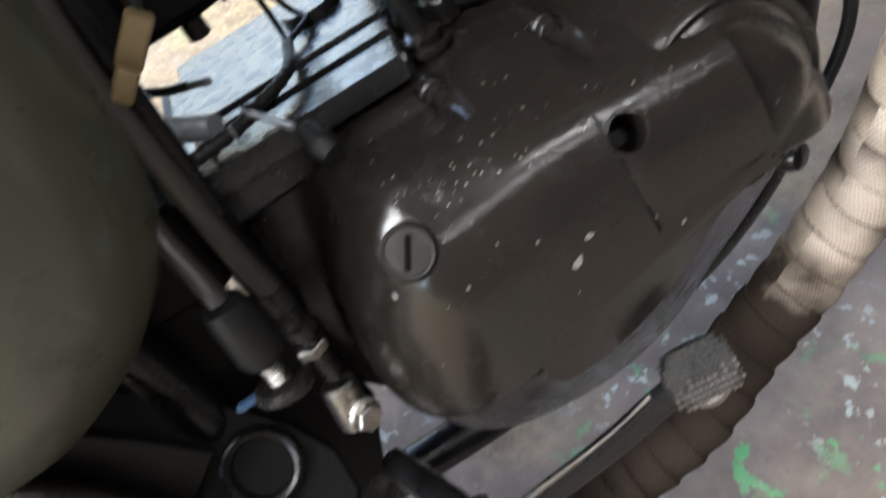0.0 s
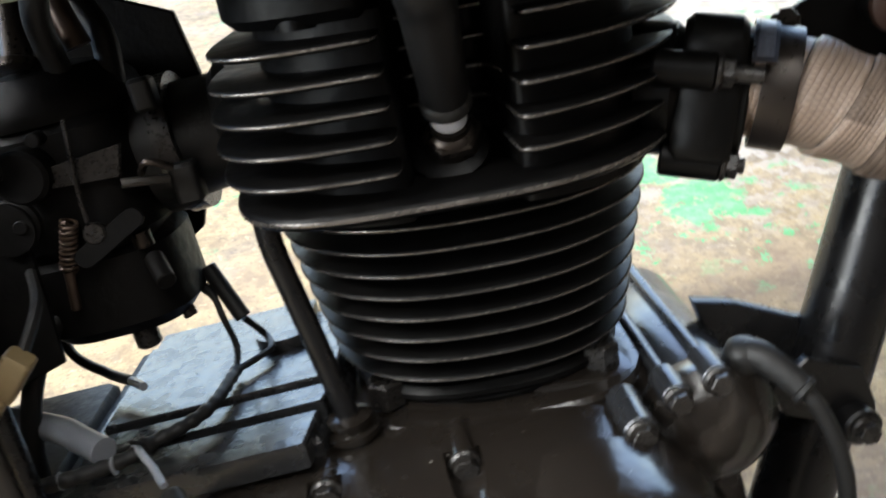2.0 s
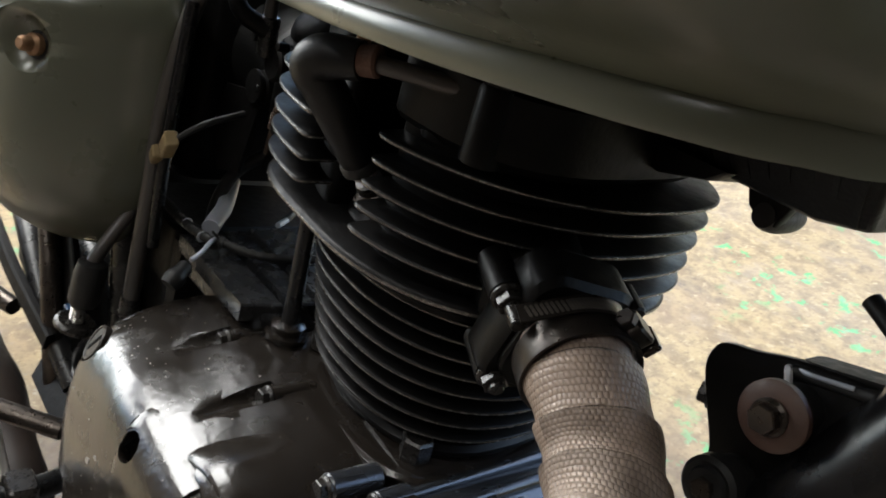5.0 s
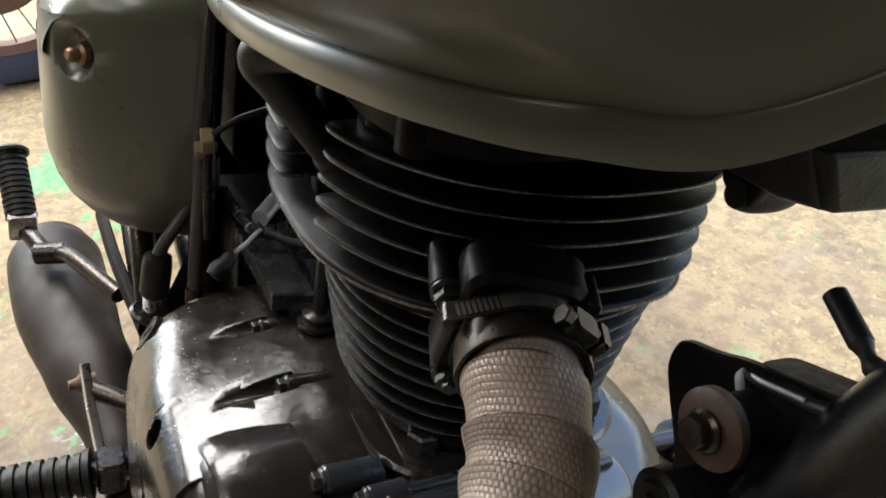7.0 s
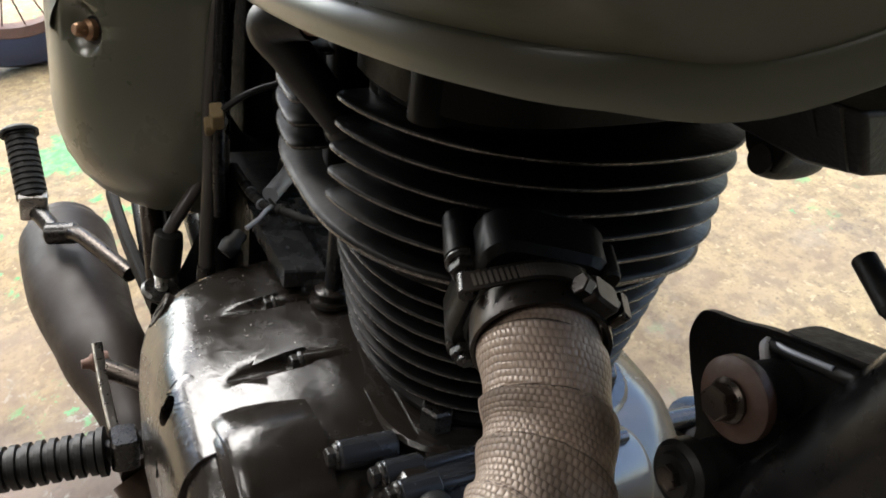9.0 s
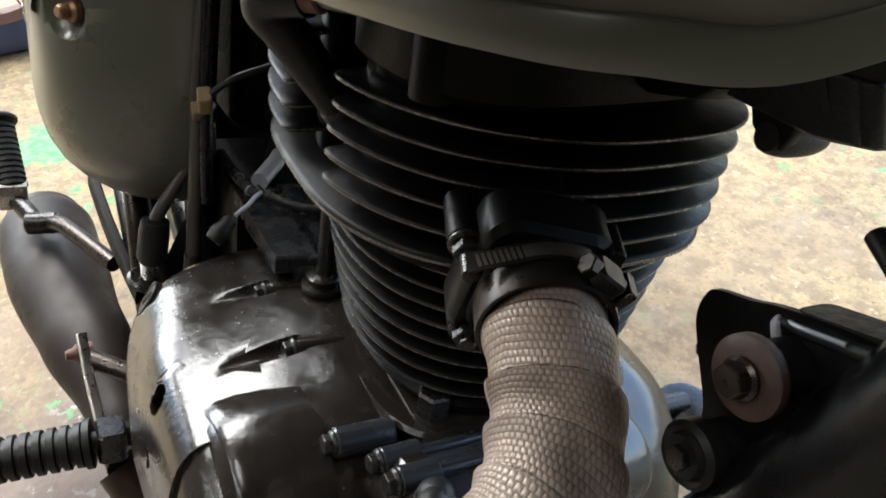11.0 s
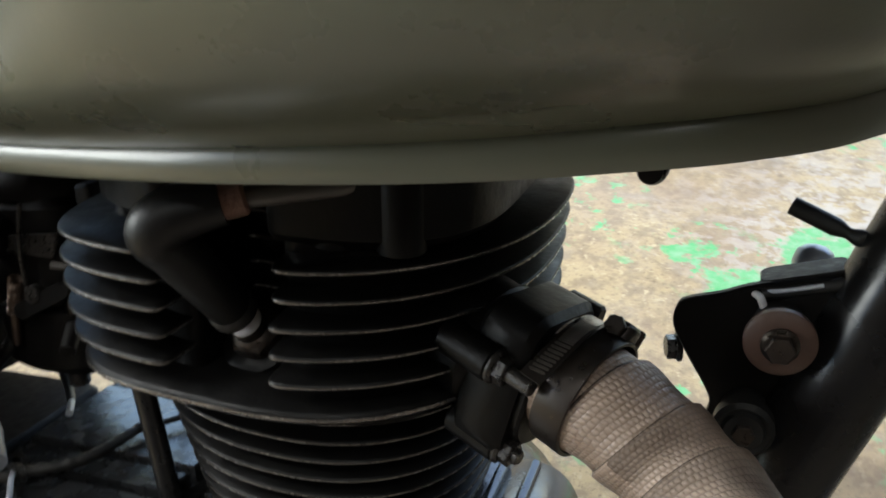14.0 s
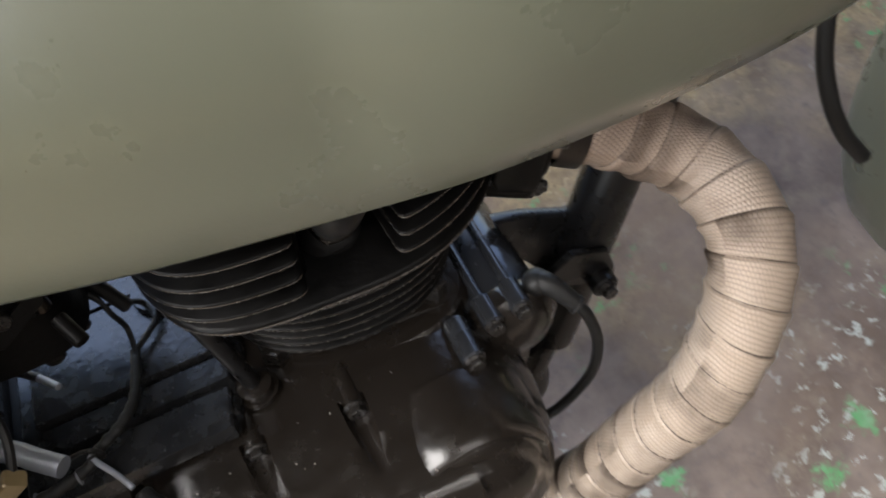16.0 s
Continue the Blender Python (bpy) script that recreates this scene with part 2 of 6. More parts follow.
def floor_material():
    """Old concrete with worn layers of cream, grey-brown and green paint."""
    m = bpy.data.materials.new("worn_painted_concrete")
    m.use_nodes = True
    nt = m.node_tree
    b = nt.nodes["Principled BSDF"]
    link = nt.links.new
    tc = nt.nodes.new("ShaderNodeTexCoord")

    def nz(scale, detail=6.0, rough_=0.6, off=0.0):
        mp = nt.nodes.new("ShaderNodeMapping")
        mp.inputs["Location"].default_value = (off, off * 0.7, 0)
        link(tc.outputs["Object"], mp.inputs["Vector"])
        n = nt.nodes.new("ShaderNodeTexNoise")
        n.inputs["Scale"].default_value, n.inputs["Detail"].default_value, n.inputs["Roughness"].default_value = scale, detail, rough_
        link(mp.outputs[0], n.inputs["Vector"])
        return n.outputs["Fac"]

    def ramp(v, a, c):
        r = nt.nodes.new("ShaderNodeMapRange")
        r.inputs["From Min"].default_value, r.inputs["From Max"].default_value = a, c
        link(v, r.inputs["Value"])
        return r.outputs["Result"]

    def mix(f, a, c):
        x = nt.nodes.new("ShaderNodeMix")
        x.data_type = "RGBA"
        link(f, x.inputs["Factor"])
        for k, v in (("A", a), ("B", c)):
            if isinstance(v, tuple):
                x.inputs[k].default_value = (*v, 1)
            else:
                link(v, x.inputs[k])
        return x.outputs["Result"]

    def mul(a, c):
        n = nt.nodes.new("ShaderNodeMath")
        n.operation = "MULTIPLY"
        link(a, n.inputs[0])
        link(c, n.inputs[1])
        return n.outputs[0]

    concrete = mix(ramp(nz(9, 8), 0.35, 0.7), (0.09, 0.071, 0.061), (0.245, 0.197, 0.163))
    concrete = mix(ramp(nz(60, 4, off=3), 0.55, 0.75), concrete, (0.13, 0.11, 0.1))
    cream = mix(ramp(nz(34, 8, 0.65, off=9), 0.45, 0.58), (0.285, 0.222, 0.122), (0.19, 0.142, 0.084))
    cream = mix(ramp(nz(140, 4, 0.7, off=17), 0.54, 0.66), cream, (0.148, 0.11, 0.067))
    cream = mix(ramp(nz(75, 5, 0.6, off=23), 0.58, 0.64), cream, (0.33, 0.268, 0.16))
    # the cream coat survives on the yard side of the bike, and in flecks elsewhere; its spread also paints the lit
    # floor brighter
    sep = nt.nodes.new("ShaderNodeSeparateXYZ")
    link(tc.outputs["Object"], sep.inputs[0])
    side = nt.nodes.new("ShaderNodeMath")
    side.operation = "ADD"
    yard = nt.nodes.new("ShaderNodeMath")
    yard.operation = "MAXIMUM"
    link(ramp(sep.outputs["Y"], -0.1, 0.75), yard.inputs[0])
    behind = nt.nodes.new("ShaderNodeMath")
    behind.operation = "MULTIPLY"
    behind.inputs[1].default_value = 0.8
    link(ramp(sep.outputs["X"], -0.25, -0.9), behind.inputs[0])
    link(behind.outputs[0], yard.inputs[1])
    link(yard.outputs[0], side.inputs[0])
    link(ramp(nz(3.5, 5, off=5), 0.3, 0.9), side.inputs[1])
    col = mix(ramp(side.outputs[0], 0.55, 0.85), concrete, cream)
    col = mix(ramp(nz(2.2, 4, off=60), 0.48, 0.7), col, (0.185, 0.134, 0.094))
    col = mix(ramp(nz(11, 9, 0.7, off=90), 0.54, 0.74), col, (0.235, 0.195, 0.148))
    col = mix(ramp(nz(5.5, 8, 0.7, off=95), 0.56, 0.74), col, (0.085, 0.064, 0.052))
    flake = mul(ramp(nz(52, 7, 0.66, off=21), 0.57, 0.6), ramp(nz(3.0, 3, off=71), 0.46, 0.56))
    flake = mul(flake, ramp(side.outputs[0], 0.85, 0.6))

    def near(x, y, r0, r1, ragged=0.0):
        """1 within r0 of a spot on the floor, 0 beyond r1, with a ragged rim."""
        d = nt.nodes.new("ShaderNodeVectorMath")
        d.operation = "DISTANCE"
        link(tc.outputs["Object"], d.inputs[0])
        d.inputs[1].default_value = (x, y, 0)
        n = nt.nodes.new("ShaderNodeMath")
        n.operation = "MULTIPLY_ADD"
        link(nz(16, 8, 0.7, off=x * 7), n.inputs[0])
        n.inputs[1].default_value = ragged
        link(d.outputs["Value"], n.inputs[2])
        return ramp(n.outputs[0], r1, r0)

    # pale stretch of the yard ahead of the bike, painting bright glare on the floor
    col = mix(near(0.95, 1.65, 0.6, 0.8, 0.3), col, mix(ramp(nz(24, 6, off=44), 0.4, 0.65), (0.37, 0.33, 0.27), (0.27, 0.225, 0.165)))
    # pale remains of a coat beside the green
    col = mix(mul(near(0.42, 0.98, 0.3, 0.65, 0.5), ramp(nz(30, 7, 0.66, off=14), 0.47, 0.54)), col, (0.33, 0.3, 0.26))
    # bare floor under the front wheel
    swept = nt.nodes.new("ShaderNodeMath")
    swept.operation = "SUBTRACT"
    swept.inputs[0].default_value = 1.0
    link(near(0.5, 0.22, 0.16, 0.26), swept.inputs[1])
    flake = mul(flake, swept.outputs[0])
    col = mix(flake, col, (0.36, 0.38, 0.345))
    green = mul(swept.outputs[0], mul(ramp(nz(27, 8, 0.66, off=33), 0.56, 0.59), ramp(nz(2.6, 3, off=40), 0.5, 0.57)))
    for spot in ((0.11, 0.9, 0.12), (-1.2, -0.14, 0.17), (0.3, 0.97, 0.15), (0.24, -0.09, 0.1), (0.2, 1.02, 0.09), (0.45, -0.12, 0.105), (0.38, -0.15, 0.1), (0.2, 0.84, 0.145), (0.36, 0.74, 0.15), (0.31, 0.86, 0.14)):
        patch = nt.nodes.new("ShaderNodeMath")
        patch.operation = "MAXIMUM"
        link(green, patch.inputs[0])
        link(near(spot[0], spot[1], spot[2], spot[2] + 0.012, 0.2), patch.inputs[1])
        green = patch.outputs[0]
    green = mul(green, ramp(nz(38, 7, 0.66, off=64), 0.36, 0.44))
    col = mix(green, col, mix(ramp(nz(45, 4, off=52), 0.4, 0.65), (0.085, 0.29, 0.105), (0.17, 0.31, 0.17)))
    link(col, b.inputs["Base Color"])
    sheen = nt.nodes.new("ShaderNodeMapRange")
    sheen.inputs["From Min"].default_value, sheen.inputs["From Max"].default_value = 0.35, 0.65
    sheen.inputs["To Min"].default_value, sheen.inputs["To Max"].default_value = 0.55, 0.85
    link(nz(5, 5, off=81), sheen.inputs["Value"])
    link(sheen.outputs["Result"], b.inputs["Roughness"])
    b.inputs["Specular IOR Level"].default_value = 0.3
    bp = nt.nodes.new("ShaderNodeBump")
    bp.inputs["Strength"].default_value, bp.inputs["Distance"].default_value = 0.5, 0.003
    link(nz(40, 8, 0.65), bp.inputs["Height"])
    link(bp.outputs["Normal"], b.inputs["Normal"])
    return m


CONCRETE = floor_material()
PLASTER = material("plaster_wall", (0.075, 0.056, 0.043), 0.85, bump=0.5, bump_scale=60, wear=(0.02, 0.016, 0.014), wear_scale=0.9, wear_amount=0.95)
ROOFTIN = material("roof_sheet", (0.055, 0.049, 0.044), 0.6, metal=0.2, bump=0.2, wear=(0.05, 0.035, 0.028), wear_scale=1.5, wear_amount=0.7)


from mathutils.bvhtree import BVHTree


# ---- building helpers (metres; the motorcycle's parts in its own axes) ----
def V(*a):
    return Vector(a if len(a) == 3 else a[0])


def part(name, bm, mat, parent=None, label="", smooth=40.0, bevel=0.0, kind="", edge=None):
    """One bmesh as one mesh object under a thing or a part."""
    bmesh.ops.recalc_face_normals(bm, faces=bm.faces[:])
    me = bpy.data.meshes.new(name)
    bm.to_mesh(me)
    bm.free()
    ob = new(name, me)
    me.materials.append(mat)
    if edge:
        me.materials.append(edge)
    if smooth:
        me.polygons.foreach_set("use_smooth", [True] * len(me.polygons))
        me.set_sharp_from_angle(angle=radians(smooth))
    if parent is not None:
        ob.parent = parent
    if bevel:
        bv = ob.modifiers.new("bevel", "BEVEL")
        bv.width, bv.segments, bv.limit_method, bv.angle_limit = bevel, 2, "ANGLE", radians(35)
        bv.harden_normals = False
    return tagged(ob, label=label, kind=kind)


def carve(ob, cutters, smooth=50.0):
    """Cuts solids out of a mesh for good."""
    made = []
    for bm in cutters:
        bmesh.ops.recalc_face_normals(bm, faces=bm.faces[:])
        me = bpy.data.meshes.new("cutter")
        bm.to_mesh(me)
        bm.free()
        c = new("cutter", me)
        c.parent = ob.parent
        made.append(c)
        cut = ob.modifiers.new("cut", "BOOLEAN")
        cut.operation, cut.solver, cut.object = "DIFFERENCE", "EXACT", c
    bpy.context.view_layer.update()
    me = bpy.data.meshes.new_from_object(ob.evaluated_get(bpy.context.evaluated_depsgraph_get()))
    ob.modifiers.clear()
    ob.data = me
    for c in made:
        bpy.data.objects.remove(c)
    me.polygons.foreach_set("use_smooth", [True] * len(me.polygons))
    me.set_sharp_from_angle(angle=radians(smooth))


def face_of(ob):
    """The right-hand surface of a part: (x, z) to point and normal."""
    tree = BVHTree.FromPolygons([v.co for v in ob.data.vertices], [tuple(p.vertices) for p in ob.data.polygons])

    def at(x, z):
        p, n, _, _ = tree.ray_cast(Vector((x, -0.6, z)), Vector((0, 1, 0)))
        return p, (n if n is None or n.y < 0 else -n)

    return at


def smooth_path(pts, n, closed=False):
    """n points on a Catmull-Rom curve through pts."""
    P = [Vector(p) for p in pts]
    m = len(P)
    out = []
    spans = m if closed else m - 1
    for k in range(n):
        u = k / n * spans if closed else k / (n - 1) * spans
        i = min(int(u), spans - 1)
        f = u - i
        if closed:
            a, b, c, d = (P[(i + j) % m] for j in (-1, 0, 1, 2))
        else:
            a, b, c, d = (P[min(max(i + j, 0), m - 1)] for j in (-1, 0, 1, 2))
        out.append(0.5 * ((2 * b) + (c - a) * f + (2 * a - 5 * b + 4 * c - d) * f * f + (3 * b - a - 3 * c + d) * f ** 3))
    return out


def loft(bm, rings, cap=True, closed=True):
    """Faces between rings of equally many points."""
    vs = [[bm.verts.new(p) for p in r] for r in rings]
    n = len(vs[0])
    for a, b in zip(vs, vs[1:]):
        for k in range(n if closed else n - 1):
            bm.faces.new((a[k], a[(k + 1) % n], b[(k + 1) % n], b[k]))
    if cap:
        bm.faces.new(vs[0][::-1])
        bm.faces.new(vs[-1])
    return vs


def frame_of(d):
    d = Vector(d).normalized()
    a = d.cross(Vector((0, 0, 1)) if abs(d.z) < 0.9 else Vector((1, 0, 0))).normalized()
    return d, a, d.cross(a)


def tube_into(bm, pts, r, seg=12, n=None, uv=False):
    """A tube along a smooth path; r is a radius or a function of 0..1 and metres along."""
    P = smooth_path(pts, n or max(2, 10 * (len(pts) - 1))) if len(pts) > 2 else [Vector(p) for p in pts]
    d, a, b = frame_of(P[1] - P[0])
    rings, along = [], [0.0]
    for p, q in zip(P, P[1:]):
        along.append(along[-1] + (q - p).length)
    for k, p in enumerate(P):
        t = (P[min(k + 1, len(P) - 1)] - P[max(k - 1, 0)]).normalized()
        a = (a - t * a.dot(t)).normalized()
        b = t.cross(a)
        rr = r(along[k] / along[-1], along[k]) if callable(r) else r
        rr = (lambda w, rr=rr: rr) if not callable(rr) else rr
        rings.append([p + (a * math.cos(w) + b * math.sin(w)) * rr(w) for w in (2 * math.pi * j / seg for j in range(seg))])
    vs = loft(bm, rings)
    if uv:
        lay = bm.loops.layers.uv.new("UVMap")
        at = {v: (k, j) for k, ring in enumerate(vs) for j, v in enumerate(ring)}
        for f in bm.faces:
            js = [at[v][1] for v in f.verts]
            wrap_round = max(js) - min(js) > seg / 2
            for l in f.loops:
                k, j = at[l.vert]
                if wrap_round and j < seg / 2:
                    j += seg
                l[lay].uv = (j / seg * 2 * math.pi * uv, along[k])
    return P


def tube(pts, r, seg=12, n=None, uv=False):
    bm = bmesh.new()
    tube_into(bm, pts, r, seg, n, uv)
    return bm


def lathe_into(bm, origin, d, profile, seg=32):
    """Turned solid: profile of (radius, height along d)."""
    d, a, b = frame_of(d)
    o = Vector(origin)
    rings = [[o + d * h + (a * math.cos(w) + b * math.sin(w)) * max(r, 1e-5) for w in (2 * math.pi * j / seg for j in range(seg))] for r, h in profile]
    loft(bm, rings)


def lathe(origin, d, profile, seg=32):
    bm = bmesh.new()
    lathe_into(bm, origin, d, profile, seg)
    return bm


def rod(p0, p1, r, seg=20, ease=0.15):
    """A cylinder with eased ends."""
    p0, p1 = Vector(p0), Vector(p1)
    L = (p1 - p0).length
    e = min(r * ease, L / 3)
    return lathe(p0, p1 - p0, [(r - e, 0), (r, e), (r, L - e), (r - e, L)], seg)


def prism_into(bm, outline, z0, z1, m=None, ease=0.0):
    """An outline in x, y raised from z0 to z1 and laid by the pose m, with eased rims."""
    m = m or Matrix()
    c = sum((Vector((*p, 0)) for p in outline), Vector()) / len(outline)

    def ring(z, e):
        pts = []
        for p in outline:
            q = Vector((*p, 0)) - c
            q = q * (1 - e / max(q.length, 1e-6)) + c
            pts.append(m @ Vector((q.x, q.y, z)))
        return pts

    rings = [ring(z0, ease), ring(z0 + ease, 0), ring(z1 - ease, 0), ring(z1, ease)] if ease else [ring(z0, 0), ring(z1, 0)]
    loft(bm, rings)


def prism(outline, z0, z1, m=None, ease=0.0):
    bm = bmesh.new()
    prism_into(bm, outline, z0, z1, m, ease)
    return bm


def rounded(w, h, r, n=6, cx=0.0, cy=0.0):
    """Outline of a rounded rectangle."""
    out = []
    for sx, sy, a0 in ((1, 1, 0), (-1, 1, 90), (-1, -1, 180), (1, -1, 270)):
        for k in range(n + 1):
            a = radians(a0 + 90 * k / n)
            out.append((cx + sx * (w / 2 - r) + r * math.cos(a), cy + sy * (h / 2 - r) + r * math.sin(a)))
    return out


def block(c, size, r=0.004, m=None, ease=0.0015):
    """A box of rounded plan, eased above and below, centred at c and turned by m."""
    return prism(rounded(size[0], size[1], r), -size[2] / 2, size[2] / 2, Matrix.Translation(c) @ (m or Matrix()), ease)


def aim(origin, d):
    """A pose whose z points along d."""
    d, a, b = frame_of(d)
    return Matrix.Translation(Vector(origin)) @ Matrix((a, b, d)).transposed().to_4x4()


def hex_bolt(parent, p, d, size=0.010, mat=None, name="bolt", washer=True):
    """A flanged hexagon bolt head at p, standing out along d."""
    bm = bmesh.new()
    if washer:
        lathe_into(bm, p, d, [(size * 0.72, 0), (size * 0.72, size * 0.1), (size * 0.6, size * 0.22)], 20)
    hexa = [(size / 2 / math.cos(radians(30)) * math.cos(radians(60 * k)), size / 2 / math.cos(radians(30)) * math.sin(radians(60 * k))) for k in range(6)]
    prism_into(bm, hexa, size * 0.15, size * 0.65, aim(p, d), size * 0.06)
    return part(name, bm, mat or BOLT, parent, smooth=30)


# ---- the setting ----
def sheet(name, outline, z0, z1, mat, label, m=None, kind="structure"):
    return tagged(part(name, prism(outline, z0, z1, m), mat, smooth=0), label=label, kind=kind, category=name.split("_")[0])


ground_bm = bmesh.new()
bmesh.ops.create_grid(ground_bm, x_segments=40, y_segments=40, size=60)
tagged(part("ground", ground_bm, CONCRETE), label="worn concrete floor with flaking cream and green paint", kind="structure", category="floor")
# roof and walls stay unseen; they are added to block and tint light
ceil_bm = bmesh.new()
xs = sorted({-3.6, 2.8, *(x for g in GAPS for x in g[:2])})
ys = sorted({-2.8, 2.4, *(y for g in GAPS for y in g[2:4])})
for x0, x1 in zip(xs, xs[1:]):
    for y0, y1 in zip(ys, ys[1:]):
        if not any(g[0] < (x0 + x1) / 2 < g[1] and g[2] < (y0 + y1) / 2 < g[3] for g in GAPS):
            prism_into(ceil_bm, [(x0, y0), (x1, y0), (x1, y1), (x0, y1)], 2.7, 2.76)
tagged(part("ceiling", ceil_bm, ROOFTIN, smooth=0), label="unseen grey metal sheet roof, added with open gaps for light", kind="structure", category="ceiling")
sheet("wall_front", [(2.6, -2.6), (2.8, -2.6), (2.8, 2.2), (2.6, 2.2)], 0, 2.7, PLASTER, "unseen plain plastered wall added ahead of the motorcycle")
sheet("wall_side", [(-3.0, -2.8), (2.8, -2.8), (2.8, -2.6), (-3.0, -2.6)], 0, 2.7, PLASTER, "unseen plain plastered wall added beside the motorcycle")

# ---- the motorcycle ----
bike = new("motorcycle")
bike.matrix_world = BIKE
tagged(bike, label="olive green motorcycle with black engine and wrapped exhaust", category="motorcycle")


# cylinder axes: u ahead, v to the left, w up the bore
CW = Vector((0.07, -0.05, 1.0)).normalized()
CU = (Vector((1, 0, 0)) - CW * CW.x).normalized()
CV = CW.cross(CU)
CYL = Matrix.Translation((0, -0.004, 0.463)) @ Matrix((CU, CV, CW)).transposed().to_4x4()


def super_outline(rx, ry, n=2.6, count=72, cx=0.0, cy=0.0):
    out = []
    for k in range(count):
        w = 2 * math.pi * k / count
        c, s = math.cos(w), math.sin(w)
        q = (abs(c) ** n + abs(s) ** n) ** (-1 / n)
        out.append((cx + rx * c * q, cy + ry * s * q))
    return out


def cast_outline(uf, ur, vn, vf, near, far, rear, count=120):
    """A fin's plan with its own reach to front, rear, near and far side, and its own roundness at three corners."""
    out = []
    for k in range(count):
        w = 2 * math.pi * k / count
        c, s = math.cos(w), math.sin(w)
        n = (far if s > 0 else near) if c > 0 else (4 if s > 0 else rear)
        q = (abs(c) ** n + abs(s) ** n) ** (-1 / n)
        out.append((c * q * (uf if c > 0 else ur), s * q * (vf if s > 0 else vn)))
    return out


def notched(outline, u0, u1, depth):
    """Cuts a round-bottomed gap into the right side of an outline, between u0 and u1."""
    out, inside, n = [], False, len(outline)
    start = max(range(n), key=lambda k: outline[k][1])
    for k in range(n):
        p, q = outline[(start + k) % n], outline[(start + k + 1) % n]
        out.append(None if p[1] < -0.03 and u0 < p[0] < u1 else p)
        for u in (u0, u1):
            if q[1] < -0.03 and (p[0] - u) * (q[0] - u) < 0:
                f = (u - p[0]) / (q[0] - p[0])
                out.append((u, p[1] + (q[1] - p[1]) * f))
    i = next(k for k, p in enumerate(out) if p is None)
    j = len(out) - 1 - next(k for k, p in enumerate(out[::-1]) if p is None)
    a, b = out[i - 1], out[j + 1]
    arc = []
    wall = min(0.2, 0.004 / max(b[0] - a[0], 1e-4))
    for k in range(1, 24):
        f = k / 24
        lift = min(1.0, min(f, 1 - f) / wall) ** 0.8
        arc.append((a[0] + (b[0] - a[0]) * f, (a[1] + (b[1] - a[1]) * f) * (1 - lift) + depth * lift))
    ring = out[:i] + arc + out[j + 1 :]
    # ease the corners
    dense = []
    for p, q in zip(ring, ring[1:] + ring[:1]):
        m = max(1, int(math.dist(p, q) / 0.003))
        dense += [(p[0] + (q[0] - p[0]) * k / m, p[1] + (q[1] - p[1]) * k / m) for k in range(m)]
    for _ in range(4):
        dense = [((dense[k - 1][0] + 2 * p[0] + dense[(k + 1) % len(dense)][0]) / 4, (dense[k - 1][1] + 2 * p[1] + dense[(k + 1) % len(dense)][1]) / 4) for k, p in enumerate(dense)]
    return dense


def flat_fin(outline, h, thick):
    """A cast fin: both rims rounded inwards, laid square to the bore."""
    bm = bmesh.new()
    n = len(outline)

    def ring(z, e):
        pts = []
        for k, p in enumerate(outline):
            q, r = outline[k - 1], outline[(k + 1) % n]
            t = Vector((r[0] - q[0], r[1] - q[1])).normalized()
            pts.append(CYL @ Vector((p[0] - t.y * e, p[1] + t.x * e, z)))
        return pts

    e = thick * 0.35
    loft(bm, [ring(h - thick / 2, e), ring(h - thick / 2 + e, 0), ring(h + thick / 2 - e, 0), ring(h + thick / 2, e)])
    bm.faces.ensure_lookup_table()
    for k in range(n, 2 * n):
        bm.faces[k].material_index = 1
    return bm


def cylinder_barrel():
    barrel = part("cylinder_barrel", lathe(CYL @ Vector((0, 0, -0.052)), CW, [(0.062, 0), (0.064, 0.004), (0.054, 0.01), (0.056, 0.1)], 48), FIN, bike, "black finned cylinder barrel")
    for k in range(8):
        h = -0.0295 + 0.01085 * k
        r = 0.079 + 0.185 * h
        part("cooling_fin", flat_fin(super_outline(r, r, 2.3, 72, 0, -0.001), h, 0.0026), FIN, barrel, smooth=50, edge=EDGE)
    part("base_flange", flat_fin(super_outline(0.067, 0.067, 2.6, 64, 0, 0.002), -0.0435, 0.008), FIN, barrel, edge=FIN)
    for u, v in ((-0.05, -0.05), (0.05, -0.05), (-0.05, 0.05), (0.05, 0.05)):
        part("base_nut", rod(CYL @ Vector((u, v, -0.05)), CYL @ Vector((u, v, -0.036)), 0.009, 6), BOLT, barrel)
    return barrel


